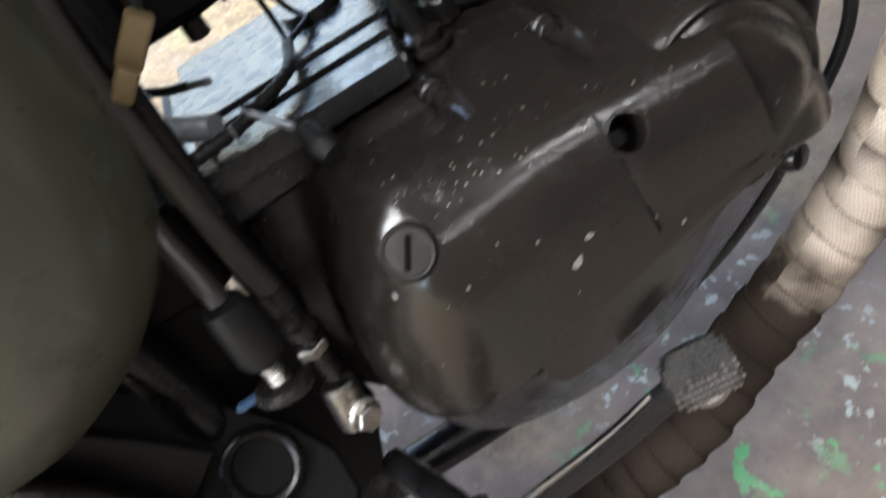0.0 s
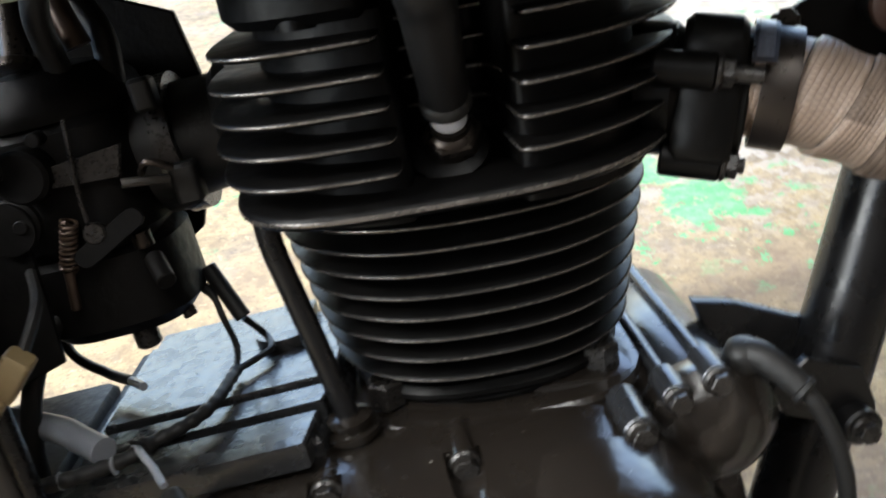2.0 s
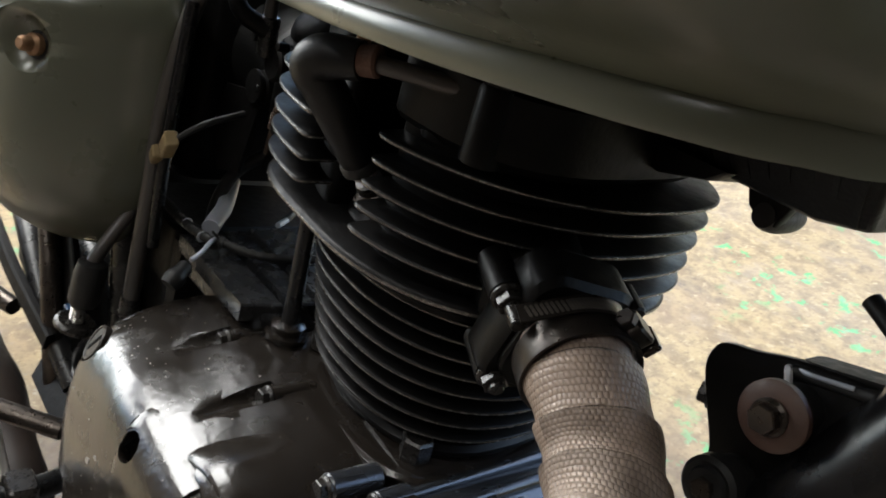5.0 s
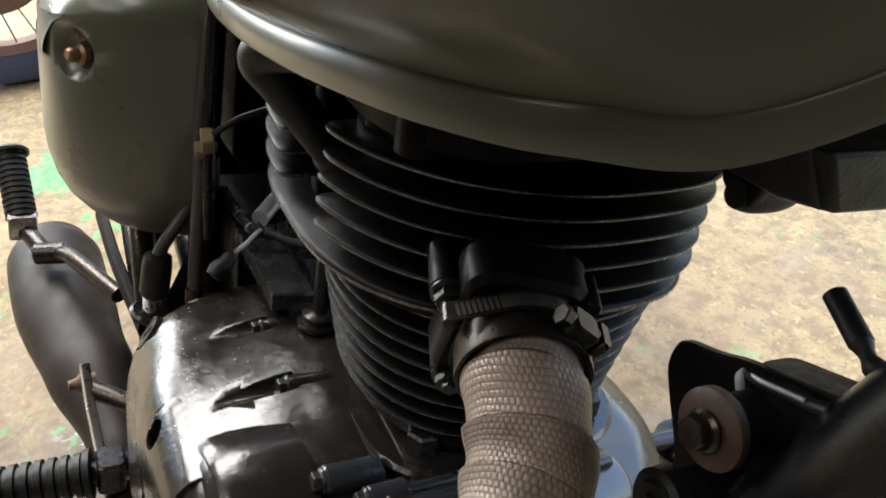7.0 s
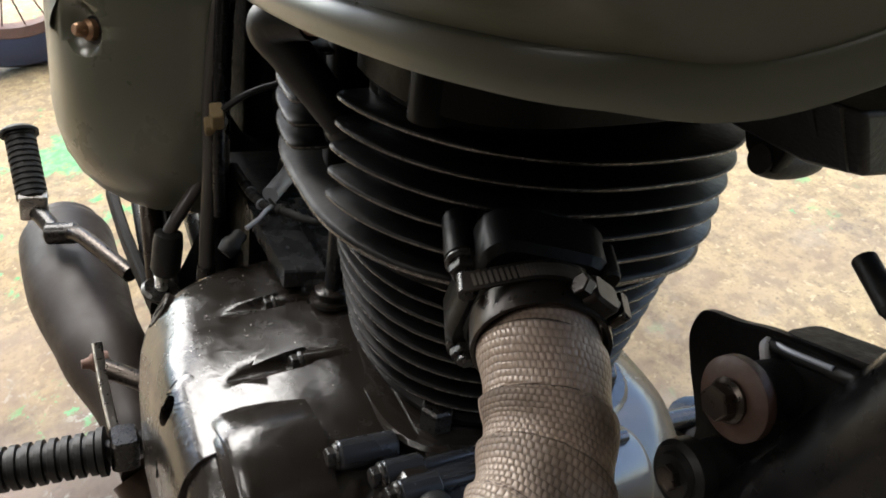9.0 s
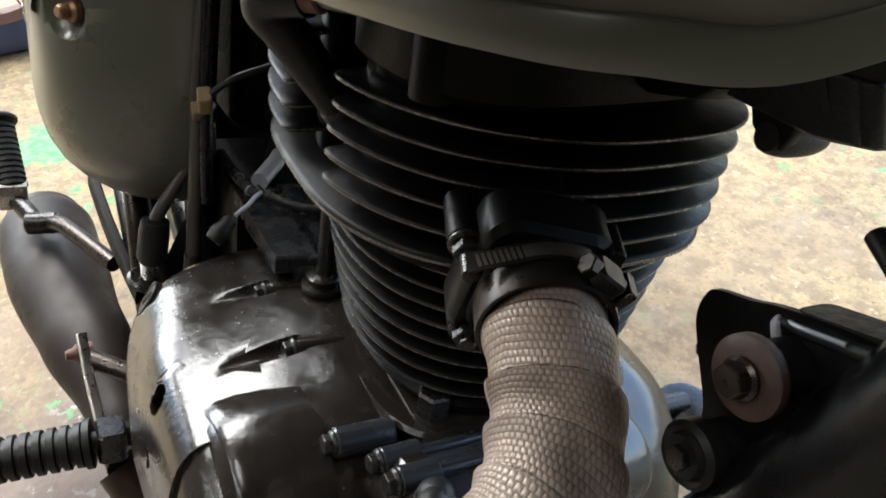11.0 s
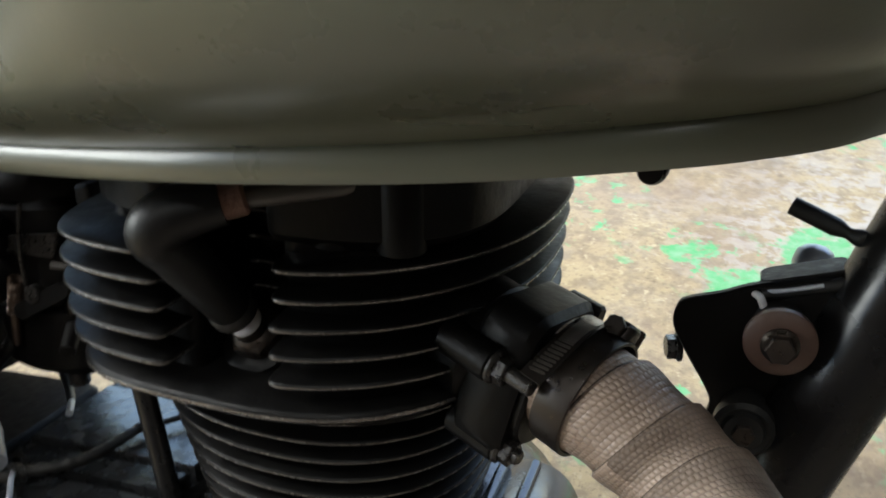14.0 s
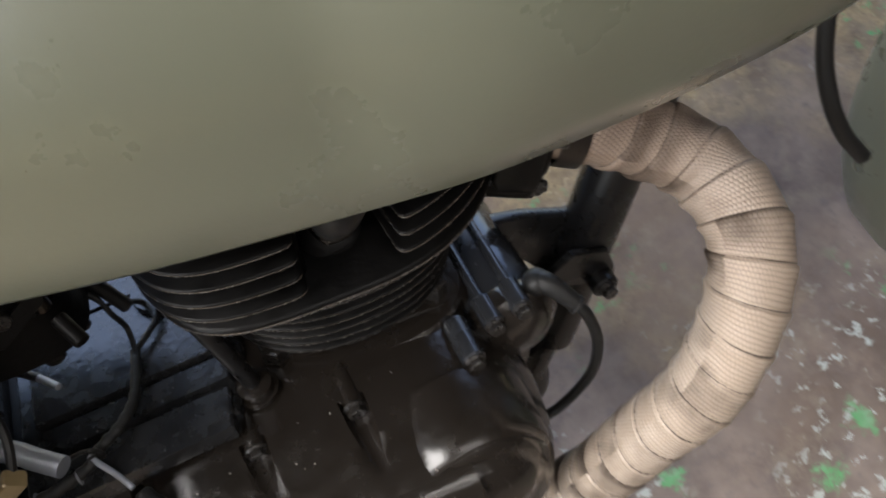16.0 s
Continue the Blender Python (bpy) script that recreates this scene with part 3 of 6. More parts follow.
def cylinder_head():
    core = bmesh.new()
    prism_into(core, notched(super_outline(0.076, 0.076, 3.2, 120, 0.002, -0.014), -0.021, 0.02, -0.045), 0.05, 0.128, CYL)
    head = part("cylinder_head", core, FIN, bike, "black finned cylinder head")
    part("head_plate", flat_fin(cast_outline(0.0985, 0.0935, 0.107, 0.0715, 2.3, 3.2, 4.2), 0.0605, 0.0058), FIN, head, smooth=50, edge=EDGE)
    part("head_gasket", flat_fin(super_outline(0.086, 0.082, 2.6, 72, 0, -0.01), 0.0545, 0.002), DARKSTEEL, head, edge=DARKSTEEL)
    for k in range(5):
        h = 0.0742 + 0.0115 * k
        grow = 0.0015 * k
        out = notched(cast_outline(0.1022 + 0.0002 * k * k, 0.0948 - 0.0004 * k * k, 0.1073, 0.0725, 2.2, 3.2, 4.6 + 0.2 * k), -0.024, 0.0185 + grow * 0.8, -0.052)
        part("cooling_fin", flat_fin(out, h, 0.0028), FIN, head, smooth=50, edge=EDGE)
    # short webs between the fins on the far front corner
    for k in range(4):
        h = 0.0799 + 0.0115 * k
        for w in (30, 48):
            c, s = math.cos(radians(w)), math.sin(radians(w))
            m = CYL @ Matrix.Translation((0.09 * c, 0.064 * s, h)) @ Matrix.Rotation(radians(w), 4, "Z")
            part("fin_web", prism(rounded(0.013, 0.0025, 0.001, 2), -0.0056, 0.0056, m), FIN, head)
    # rocker box and its caps
    cover = part("rocker_cover", prism(notched(super_outline(0.088, 0.08, 3.4, 90, 0.004, -0.014), -0.026, 0.016, -0.06), 0.126, 0.16, CYL, 0.004), FIN, head, "black rocker cover")
    for u, v in ((-0.05, -0.078), (0.04, -0.082), (0.064, -0.08), (-0.05, 0.05), (0.06, 0.05)):
        part("cover_lug", lathe(CYL @ Vector((u, v, 0.125)), CW, [(0.009, 0), (0.009, 0.03), (0.008, 0.032)], 18), FIN, cover)
        hex_bolt(cover, CYL @ Vector((u, v, 0.157)), CW, 0.01)
    for u, s in ((0.052, 1), (-0.06, -1)):
        cap = part("tappet_cap", lathe(CYL @ Vector((u, -0.02, 0.15)), CW + CU * s * 0.7, [(0.026, 0), (0.026, 0.012), (0.022, 0.016), (0.012, 0.017)], 32), FIN, cover)
    # plug well wall below the plug and the slanted boss over the plug hole
    part("plug_seat", lathe(V(0.0, -0.076, 0.528), V(0, -0.62, 0.78), [(0.016, -0.02), (0.016, 0.004), (0.012, 0.006)], 24), FIN, head)
    plug = part("spark_plug", lathe(V(0.0024, -0.0795, 0.5325), V(0, -0.66, 0.75), [(0.0105, 0), (0.0105, 0.006), (0.009, 0.009), (0.0075, 0.01), (0.0075, 0.013)], 24), DARKSTEEL, head, "dark steel spark plug with a white insulator")
    part("insulator", lathe(V(0.0024, -0.0795, 0.5325), V(0, -0.66, 0.75), [(0.0042, 0.011), (0.0044, 0.0135), (0.0068, 0.0145), (0.0066, 0.0158), (0.0044, 0.0168), (0.0043, 0.0185), (0.0066, 0.0195), (0.0064, 0.0208), (0.0043, 0.0218), (0.0042, 0.0235), (0.0063, 0.0245), (0.0061, 0.0258), (0.0042, 0.0268), (0.0041, 0.04)], 24), WHITE, plug, "white ribbed insulator")
    part("hexagon", prism([(0.0115 * math.cos(radians(60 * k)), 0.0115 * math.sin(radians(60 * k))) for k in range(6)], 0.002, 0.008, aim((0.0024, -0.0795, 0.5325), (0, -0.66, 0.75)), 0.001), DARKSTEEL, plug)
    return head


def plug_cap():
    p0, p1 = V(0.0024, -0.0945, 0.5495), V(0.0026, -0.1335, 0.5965)
    cap = part("plug_cap", tube([p0, p0.lerp(p1, 0.35), p0.lerp(p1, 0.75), p1 + V(0, 0.002, -0.003), p1 + V(0.007, 0.004, 0.003), p1 + V(0.021, 0.012, 0.006)],
                                lambda f, s: 0.0086 + 0.0012 * min(1, f * 1.6) - 0.0016 * max(0, f - 0.8) * 5, 22, 44), CAPRUBBER, bike, "black rubber spark plug cap")
    end = p1 + V(0.02, 0.0115, 0.0058)
    part("skirt_rim", lathe(p0 + (p1 - p0) * 0.03, p0 - p1, [(0.0088, -0.004), (0.0096, -0.003), (0.0096, 0.001), (0.0085, 0.002)], 24), RUBBER, cap)
    part("lead_ferrule", rod(end + V(-0.002, -0.002, 0.0), end + V(0.008, 0.004, 0.002), 0.0068), RUST, cap, "rust-brown lead ferrule")
    part("plug_lead", tube([end + V(0.004, 0.002, 0.001), end + V(0.02, 0.009, 0.002), end + V(0.045, 0.03, 0.004), end + V(0.07, 0.06, 0.02)], 0.0038, 10), CABLE, cap)
    part("lead_stub", rod(end + V(-0.004, 0.001, 0.004), end + V(-0.006, 0.006, 0.022), 0.0032), COPPER, cap)
    return cap


def exhaust():
    fd = V(0.9, -0.34, -0.27).normalized()
    up = V(0.28, 0.05, 0.95)
    up = (up - fd * up.dot(fd)).normalized()
    fm = Matrix.Translation((0.103, -0.0575, 0.5245)) @ Matrix((up, fd.cross(up), fd)).transposed().to_4x4()
    flange = part("exhaust_flange", prism(rounded(0.062, 0.05, 0.012), -0.006, 0.0175, fm, 0.003), FIN, bike, "black exhaust port flange")
    part("flange_rim", prism(rounded(0.05, 0.042, 0.016), 0.0165, 0.021, fm, 0.0012), FIN, flange)
    part("flange_rib", prism(rounded(0.058, 0.006, 0.002), 0.003, 0.0195, fm @ Matrix.Translation((0, -0.022, 0)), 0.001), FIN, flange)
    part("port_neck", rod((0.066, -0.042, 0.534), (0.1, -0.056, 0.526), 0.0275, 32), FIN, flange)
    for p, long in ((V(0.1005, -0.0835, 0.5365), 0.012), (V(0.1, -0.077, 0.499), 0.004), (V(0.108, -0.036, 0.529), 0.008)):
        boss = part("stud_boss", rod(p - fd * 0.02, p + fd * 0.004, 0.0072, 24), FIN, flange)
        part("stud", rod(p, p + fd * (0.009 + long), 0.0033, 12), BOLT, boss)
        hex_bolt(boss, p + fd * 0.004, fd, 0.0098, name="nut")
    path = [(0.098, -0.0555, 0.5275), (0.118, -0.061, 0.5245), (0.14, -0.069, 0.517), (0.167, -0.08, 0.501), (0.191, -0.102, 0.487), (0.196, -0.137, 0.47),
            (0.181, -0.164, 0.438), (0.158, -0.174, 0.396), (0.13, -0.167, 0.346), (0.108, -0.155, 0.292), (0.086, -0.142, 0.245), (0.054, -0.131, 0.206),
            (0.01, -0.127, 0.175), (-0.04, -0.129, 0.147), (-0.102, -0.125, 0.125), (-0.16, -0.14, 0.135), (-0.21, -0.172, 0.18)]
    pipe = part("header_pipe", tube(path, 0.0202, 28, 140), PIPEBLACK, bike, "dull brown steel header pipe")
    fine = smooth_path(path, 150)

    def wound(f, s):
        def rr(w):
            # overlapping turns: each turn starts proud of the one before
            turn_ = (s / 0.021 + w / (2 * math.pi)) % 1.0
            step = 0.0016 * (1 - turn_) if turn_ > 0.07 else -0.0008 + 0.0024 * turn_ / 0.07
            return 0.0211 + step + 0.0005 * math.sin(3 * w + s * 60) + 0.0004 * math.sin(s * 310 + w)
        return rr

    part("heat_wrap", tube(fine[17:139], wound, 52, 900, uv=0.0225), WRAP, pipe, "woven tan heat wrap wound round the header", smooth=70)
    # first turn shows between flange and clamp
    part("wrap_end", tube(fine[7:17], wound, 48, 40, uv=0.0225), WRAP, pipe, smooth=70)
    # plain band of the clamp, and its slotted tail lying on top and standing off at one side
    c, d = V(0.1305, -0.0655, 0.5205), V(0.87, -0.37, -0.29).normalized()
    screw = V(0.1417, -0.0568, 0.5364) - c
    a = (screw - d * screw.dot(d)).normalized()
    b = d.cross(a)
    b = b if b.y < 0 else -b
    clamp = bmesh.new()
    loft(clamp, [[c + d * h + (a * math.cos(w) + b * math.sin(w)) * r for w in (2 * math.pi * j / 64 for j in range(64))]
                 for r, h in ((0.0232, -0.0035), (0.0246, -0.0035), (0.0248, -0.0025), (0.0248, 0.0085), (0.0246, 0.0095), (0.0232, 0.0095), (0.0232, -0.0035))], cap=False)
    band = part("hose_clamp", clamp, CLAMP, pipe, "dark steel worm-drive hose clamp")
    shift = d * -0.0045
    tail = [c + shift + (a * math.cos(w) + b * math.sin(w)) * 0.0256 for w in (radians(8 + 6 * k) for k in range(10))]
    run = (tail[-1] - tail[-2]).normalized()
    tail += [tail[-1] + run * 0.004 * k for k in range(1, 6)]
    strip = bmesh.new()
    rings = []
    for k, p in enumerate(tail):
        t = (tail[min(k + 1, len(tail) - 1)] - tail[max(k - 1, 0)]).normalized()
        n = t.cross(d).normalized()
        rings.append([p + d * x + n * y for x, y in ((-0.0045, -0.0004), (0.0045, -0.0004), (0.0045, 0.0004), (-0.0045, 0.0004))])
    loft(strip, rings)
    part("clamp_tail", strip, CLAMP, band, smooth=30)
    slot = None
    for k in range(1, 2 * len(tail) - 3):
        p = tail[k // 2].lerp(tail[k // 2 + 1], 0.5 * (k % 2))
        t = (tail[k // 2 + 1] - tail[k // 2]).normalized()
        n = t.cross(d).normalized()
        if slot is None:
            slot = part("clamp_slot", prism(rounded(0.0012, 0.0062, 0.0005, 2), -0.00062, 0.00062), WORNPAD, band)
            ob = slot
        else:
            ob = new("clamp_slot", slot.data)
        ob.parent = band
        ob.matrix_local = Matrix.Translation(p) @ Matrix((t, d, t.cross(d))).transposed().to_4x4() @ Matrix.Rotation(0.2, 4, "Z")
    return pipe, c, d, a, b


def clamp_screw(pipe, c, d, a, b):
    """The worm housing and hexagon screw on the clamp."""
    q = c + a * 0.0262 + d * 0.0025
    m = Matrix.Translation(q) @ Matrix((b, d, a)).transposed().to_4x4()
    box = part("screw_housing", prism(rounded(0.013, 0.0115, 0.003), -0.003, 0.0042, m, 0.0012), CLAMP, pipe, "dark steel clamp screw housing")
    part("screw", rod(q - b * 0.012 + a * 0.0008, q + b * 0.008 + a * 0.0008, 0.0033, 14), DARKSTEEL, box)
    hexa = [(0.0042 * math.cos(radians(60 * k)), 0.0042 * math.sin(radians(60 * k))) for k in range(6)]
    part("screw_head", prism(hexa, 0, 0.0045, aim(q + b * 0.006 + a * 0.0004, b), 0.0006), CLAMP, box)
    part("housing_lip", prism(rounded(0.0045, 0.0115, 0.0015), -0.0032, 0.0046, m @ Matrix.Translation((-0.0095, 0, 0)), 0.0008), DARKSTEEL, box)
    return box


def offset_loop(loop, e):
    """A closed loop of (x, z) drawn in by e along its normals, once smoothed."""
    n = len(loop)
    out = []
    for k in range(n):
        q, r = loop[k - 2], loop[(k + 2) % n]
        t = Vector((r[0] - q[0], r[1] - q[1])).normalized()
        out.append((loop[k][0] - t.y * e, loop[k][1] + t.x * e))
    return out


def plate_loft(loop, steps):
    """Rings of an x, z loop at several y, each drawn in by an amount."""
    bm = bmesh.new()
    loft(bm, [[Vector((x, y, z)) for x, z in offset_loop(loop, e)] for y, e in steps])
    return bm


def ease(a, b, x):
    """Smooth step from 0 at a to 1 at b."""
    u = min(max((x - a) / (b - a), 0.0), 1.0)
    return u * u * (3 - 2 * u)


def spine_loft(loop, a, b, steps, change=None):
    """Rings of an x, z loop at several y, each drawn towards the segment a-b by an amount, which change may vary round the loop."""
    a, b = Vector(a), Vector(b)
    bm = bmesh.new()
    rings = []
    for y, e in steps:
        ring = []
        for x, z in loop:
            p = Vector((x, z))
            f = min(max((p - a).dot(b - a) / (b - a).length_squared, 0), 1)
            q = a.lerp(b, f)
            d = (q - p).length
            part_e = change(y, e, p, (q - p) / d) if change else e
            p = p.lerp(q, min(part_e / d, 0.96))
            ring.append(Vector((p.x, y, p.y)))
        rings.append(ring)
    loft(bm, rings)
    return bm


def clutch_cover():
    pts = [(-0.135, 0, 0.409), (-0.08, 0, 0.413), (-0.02, 0, 0.411), (0.035, 0, 0.404), (0.066, 0, 0.385), (0.086, 0, 0.345), (0.0885, 0, 0.305), (0.077, 0, 0.272),
           (0.046, 0, 0.247), (0.016, 0, 0.228), (-0.022, 0, 0.203), (-0.06, 0, 0.192), (-0.105, 0, 0.194), (-0.145, 0, 0.209), (-0.171, 0, 0.25), (-0.18, 0, 0.3), (-0.174, 0, 0.345), (-0.158, 0, 0.382)]
    loop = [(p.x, p.z) for p in smooth_path(pts[::-1], 120, closed=True)]

    crowned = [(-0.06, 0.0), (-0.096, 0.0012), (-0.11, 0.0032), (-0.122, 0.0058), (-0.134, 0.0086), (-0.145, 0.0111), (-0.155, 0.0137), (-0.163, 0.0184), (-0.169, 0.0265), (-0.173, 0.04), (-0.176, 0.08)]

    def shoulder(y, e, p, inward):
        # the lower side slopes in as one flat facet; the upper front shoulder is squarer
        low = ease(0.25, 0.7, inward.y)
        square = ease(-0.2, -0.7, inward.y) * ease(-0.125, -0.065, p.x)
        flat_e = max(e, 1.42 * (-0.107 - y))
        crown = e
        for (y0, e0), (y1, e1) in zip(crowned, crowned[1:]):
            if y1 <= y <= y0:
                crown = e0 + (e1 - e0) * (y0 - y) / (y0 - y1)
        return e + (flat_e - e) * low + (crown - e) * square

    steps = [(-0.06, 0.0), (-0.096, 0.0), (-0.1, 0.0008), (-0.11, 0.002), (-0.122, 0.0042), (-0.134, 0.0078), (-0.145, 0.013), (-0.155, 0.0195), (-0.163, 0.0275), (-0.169, 0.0375), (-0.173, 0.05), (-0.1755, 0.066), (-0.176, 0.085)]
    cover = part("clutch_cover", spine_loft(loop, (-0.105, 0.305), (0.02, 0.335), steps, shoulder), CASE, bike, "glossy chipped black clutch cover", smooth=60)
    hn = V(0.05, -0.82, 0.56).normalized()
    hp = V(-0.031, -0.1705, 0.3825)
    wells = [V(-0.082, -0.104, 0.4075), V(-0.024, -0.104, 0.4055)]
    at = face_of(cover)
    p = at(-0.13, 0.384)[0]
    n = (sum((at(-0.13 + dx, 0.384 + dz)[1] for dx, dz in ((0.012, 0), (-0.012, 0), (0, 0.012), (0, -0.012))), Vector()).normalized() + V(0.1, -0.35, 0)).normalized()
    groove = bmesh.new()
    lathe_into(groove, p - n * 0.004, n, [(0.0128, 0), (0.0128, 0.02)], 48)
    cuts = [lathe(hp - hn * 0.02, hn, [(0.0082, 0), (0.0082, 0.03)], 32), groove]
    for q, deep, zl in ((wells[0], -0.0016, 0.413), (wells[1], -0.0004, 0.4108)):
        trough = [V(q.x + 0.05 * (-0.1 - y), y, zl - e + up - deep) for y, e, up in ((-0.096, 0.001, 0.0), (-0.104, 0.0022, 0.001), (-0.12, 0.0053, 0.0044), (-0.134, 0.0086, 0.0066), (-0.142, 0.0104, 0.0082))]
        cuts.append(tube(trough, 0.0078, 28, 18))
    carve(cover, cuts)
    on = face_of(cover)
    seam = [on(-0.0398 + 0.0858 * (0.394 - z), z)[0] for z in (0.394 - 0.006 * k for k in range(11))]
    part("parting_line", tube(seam, 0.0008, 8, 30), VOID, cover)
    # raised tongue of the casting round the bolt hole, its step dying out down the face
    prof = [(-0.155, 0.0137), (-0.159, 0.0157), (-0.163, 0.0184), (-0.1665, 0.0225), (-0.169, 0.0268), (-0.1715, 0.0345), (-0.173, 0.042), (-0.1748, 0.056), (-0.1757, 0.069), (-0.176, 0.08)]
    tongue = bmesh.new()
    rings = []
    for k in range(15):
        u = k / 14
        outer, inner = [], []
        for j, (y, e) in enumerate(prof):
            z = 0.4115 - 0.0045 * u - e
            (y0, e0), (y1, e1) = prof[max(j - 1, 0)], prof[min(j + 1, len(prof) - 1)]
            nn = Vector((0, e0 - e1, y0 - y1)).normalized()
            nn = nn if nn.y < 0 else -nn
            x = -0.0405 + 0.062 * u + 0.085 * (0.3985 - z)
            h = -0.0012 + 0.0036 * ease(0.325, 0.365, z)
            h -= 0.0009 * (1 - min(1, u * 14)) + (0.0012 if j == 0 else 0)
            outer.append(Vector((x, y, z)) + nn * h)
            inner.append(Vector((x, y, z)) - nn * 0.006)
        rings.append(outer + inner[::-1])
    loft(tongue, rings)
    raised = part("raised_tongue", tongue, CASE, cover, smooth=50)
    carve(raised, [lathe(hp - hn * 0.02, hn, [(0.0082, 0), (0.0082, 0.0185), (0.0098, 0.0225), (0.011, 0.03)], 32)])
    # round oil-pump bulge at the front, with its raised rim
    c = V(0.022, 0, 0.354)
    part("round_bulge", lathe((c.x, -0.12, c.z), (0.05, -1, 0.05), [(0.0545, -0.01), (0.053, 0.008), (0.0516, 0.02), (0.0498, 0.0285), (0.0475, 0.0345), (0.0455, 0.0358), (0.0436, 0.0346), (0.0424, 0.0342), (0.0395, 0.0372), (0.03, 0.0395), (0.01, 0.0402)], 64), CASE, cover, smooth=50)
    # oil filler plug, slotted
    filler = part("filler_plug", lathe(p - n * 0.0048, n, [(0.0117, 0), (0.0117, 0.0046), (0.011, 0.0054), (0.01, 0.0053), (0.0095, 0.0046), (0.006, 0.0048), (0.002, 0.0049)], 44), PLUGBLACK, cover, "black slotted oil filler plug")
    part("slot", prism(rounded(0.0026, 0.0155, 0.001, 2), 0, 0.0004, aim(p + n * 0.0001, n) @ Matrix.Rotation(radians(-25), 4, "Z")), VOID, filler)
    # sunk bolt in the round hole
    hole = part("bolt_recess", lathe(hp - hn * 0.0205, hn, [(0.0081, 0), (0.0081, 0.003), (0.002, 0.0032)], 24), VOID, cover)
    hex_bolt(hole, hp - hn * 0.0185, hn, 0.0075, DULLBLACK, washer=False)
    # bolts in the wells along the top edge
    for q in wells:
        boss = part("bolt_boss", lathe(q + V(0, 0.03, 0.0), V(0.02, -1, 0), [(0.0066, 0), (0.0066, 0.024), (0.0062, 0.0262), (0.005, 0.0265)], 28), CASE, cover)
        hex_bolt(boss, q + V(0, 0.0035, 0), V(0.02, -1, 0), 0.0095)
    # paint chipped off the corner of the casting
    rng = random.Random(5)
    flakes = bmesh.new()
    spots = [(-0.0724, 0.3438, 0.0034), (-0.0634, 0.3518, 0.0021), (-0.0347, 0.3414, 0.0017), (-0.0237, 0.331, 0.0015), (-0.0229, 0.3442, 0.0009), (-0.0835, 0.3631, 0.0012), (0.0118, 0.3462, 0.0009), (-0.117, 0.362, 0.0014), (-0.144, 0.367, 0.0019)]
    spots += [(-0.11 + rng.gauss(0, 0.018), 0.397 + rng.gauss(0, 0.006), rng.uniform(0.0003, 0.0008)) for _ in range(45)]
    spots += [(-0.03 + rng.gauss(0, 0.03), 0.4 + rng.gauss(0, 0.006), rng.uniform(0.0003, 0.0008)) for _ in range(25)]
    spots += [(rng.uniform(-0.15, 0.04), rng.uniform(0.25, 0.38), rng.uniform(0.0003, 0.0008)) for _ in range(8)]
    for x, z, r in spots:
        q, qn = on(x, z)
        if q is None or q.y > -0.09:
            continue
        out = [(r * rng.uniform(0.45, 1.2) * math.cos(a), r * rng.uniform(0.3, 0.8) * math.sin(a)) for a in (2 * math.pi * k / 8 for k in range(8))]
        prism_into(flakes, out, -0.0004, 0.00022, aim(q, qn) @ Matrix.Rotation(rng.uniform(0, 6.28), 4, "Z"))
    part("chipped_paint", flakes, CHIP, cover, smooth=0, kind="stuff")
    bn = V(0.55, -0.8, 0.2).normalized()
    b3 = part("bolt_boss", lathe(V(0.062, -0.140, 0.356), bn, [(0.012, -0.02), (0.012, 0.004), (0.0105, 0.006), (0.006, 0.0062)], 28), CASE, cover)
    hex_bolt(b3, V(0.062, -0.140, 0.356) + bn * 0.005, bn, 0.0095)
    lug = V(0.07, -0.108, 0.264)
    part("lower_lug", lathe(lug + V(0, 0.02, 0), V(0.3, -1, 0), [(0.0095, 0), (0.0095, 0.022), (0.0075, 0.026), (0.004, 0.027)], 24), CASE, cover)
    return cover


def crankcase():
    pts = [(-0.2, 0.412), (-0.1, 0.414), (0.03, 0.412), (0.075, 0.395), (0.1, 0.35), (0.1, 0.29), (0.05, 0.235), (-0.04, 0.2), (-0.14, 0.205), (-0.2, 0.26), (-0.215, 0.34)]
    loop = [(p.x, p.z) for p in smooth_path([(x, 0, z) for x, z in pts][::-1], 88, closed=True)]
    case = part("crankcase", plate_loft(loop, [(0.1, 0.02), (0.09, 0.004), (0.07, 0), (-0.055, 0), (-0.062, 0.003)]), CASE, bike, "black painted crankcase", smooth=50)
    # machined deck under the barrel
    part("barrel_deck", flat_fin(super_outline(0.075, 0.077, 3.5, 64), -0.0535, 0.006), CASE, case, edge=CASE)
    return case


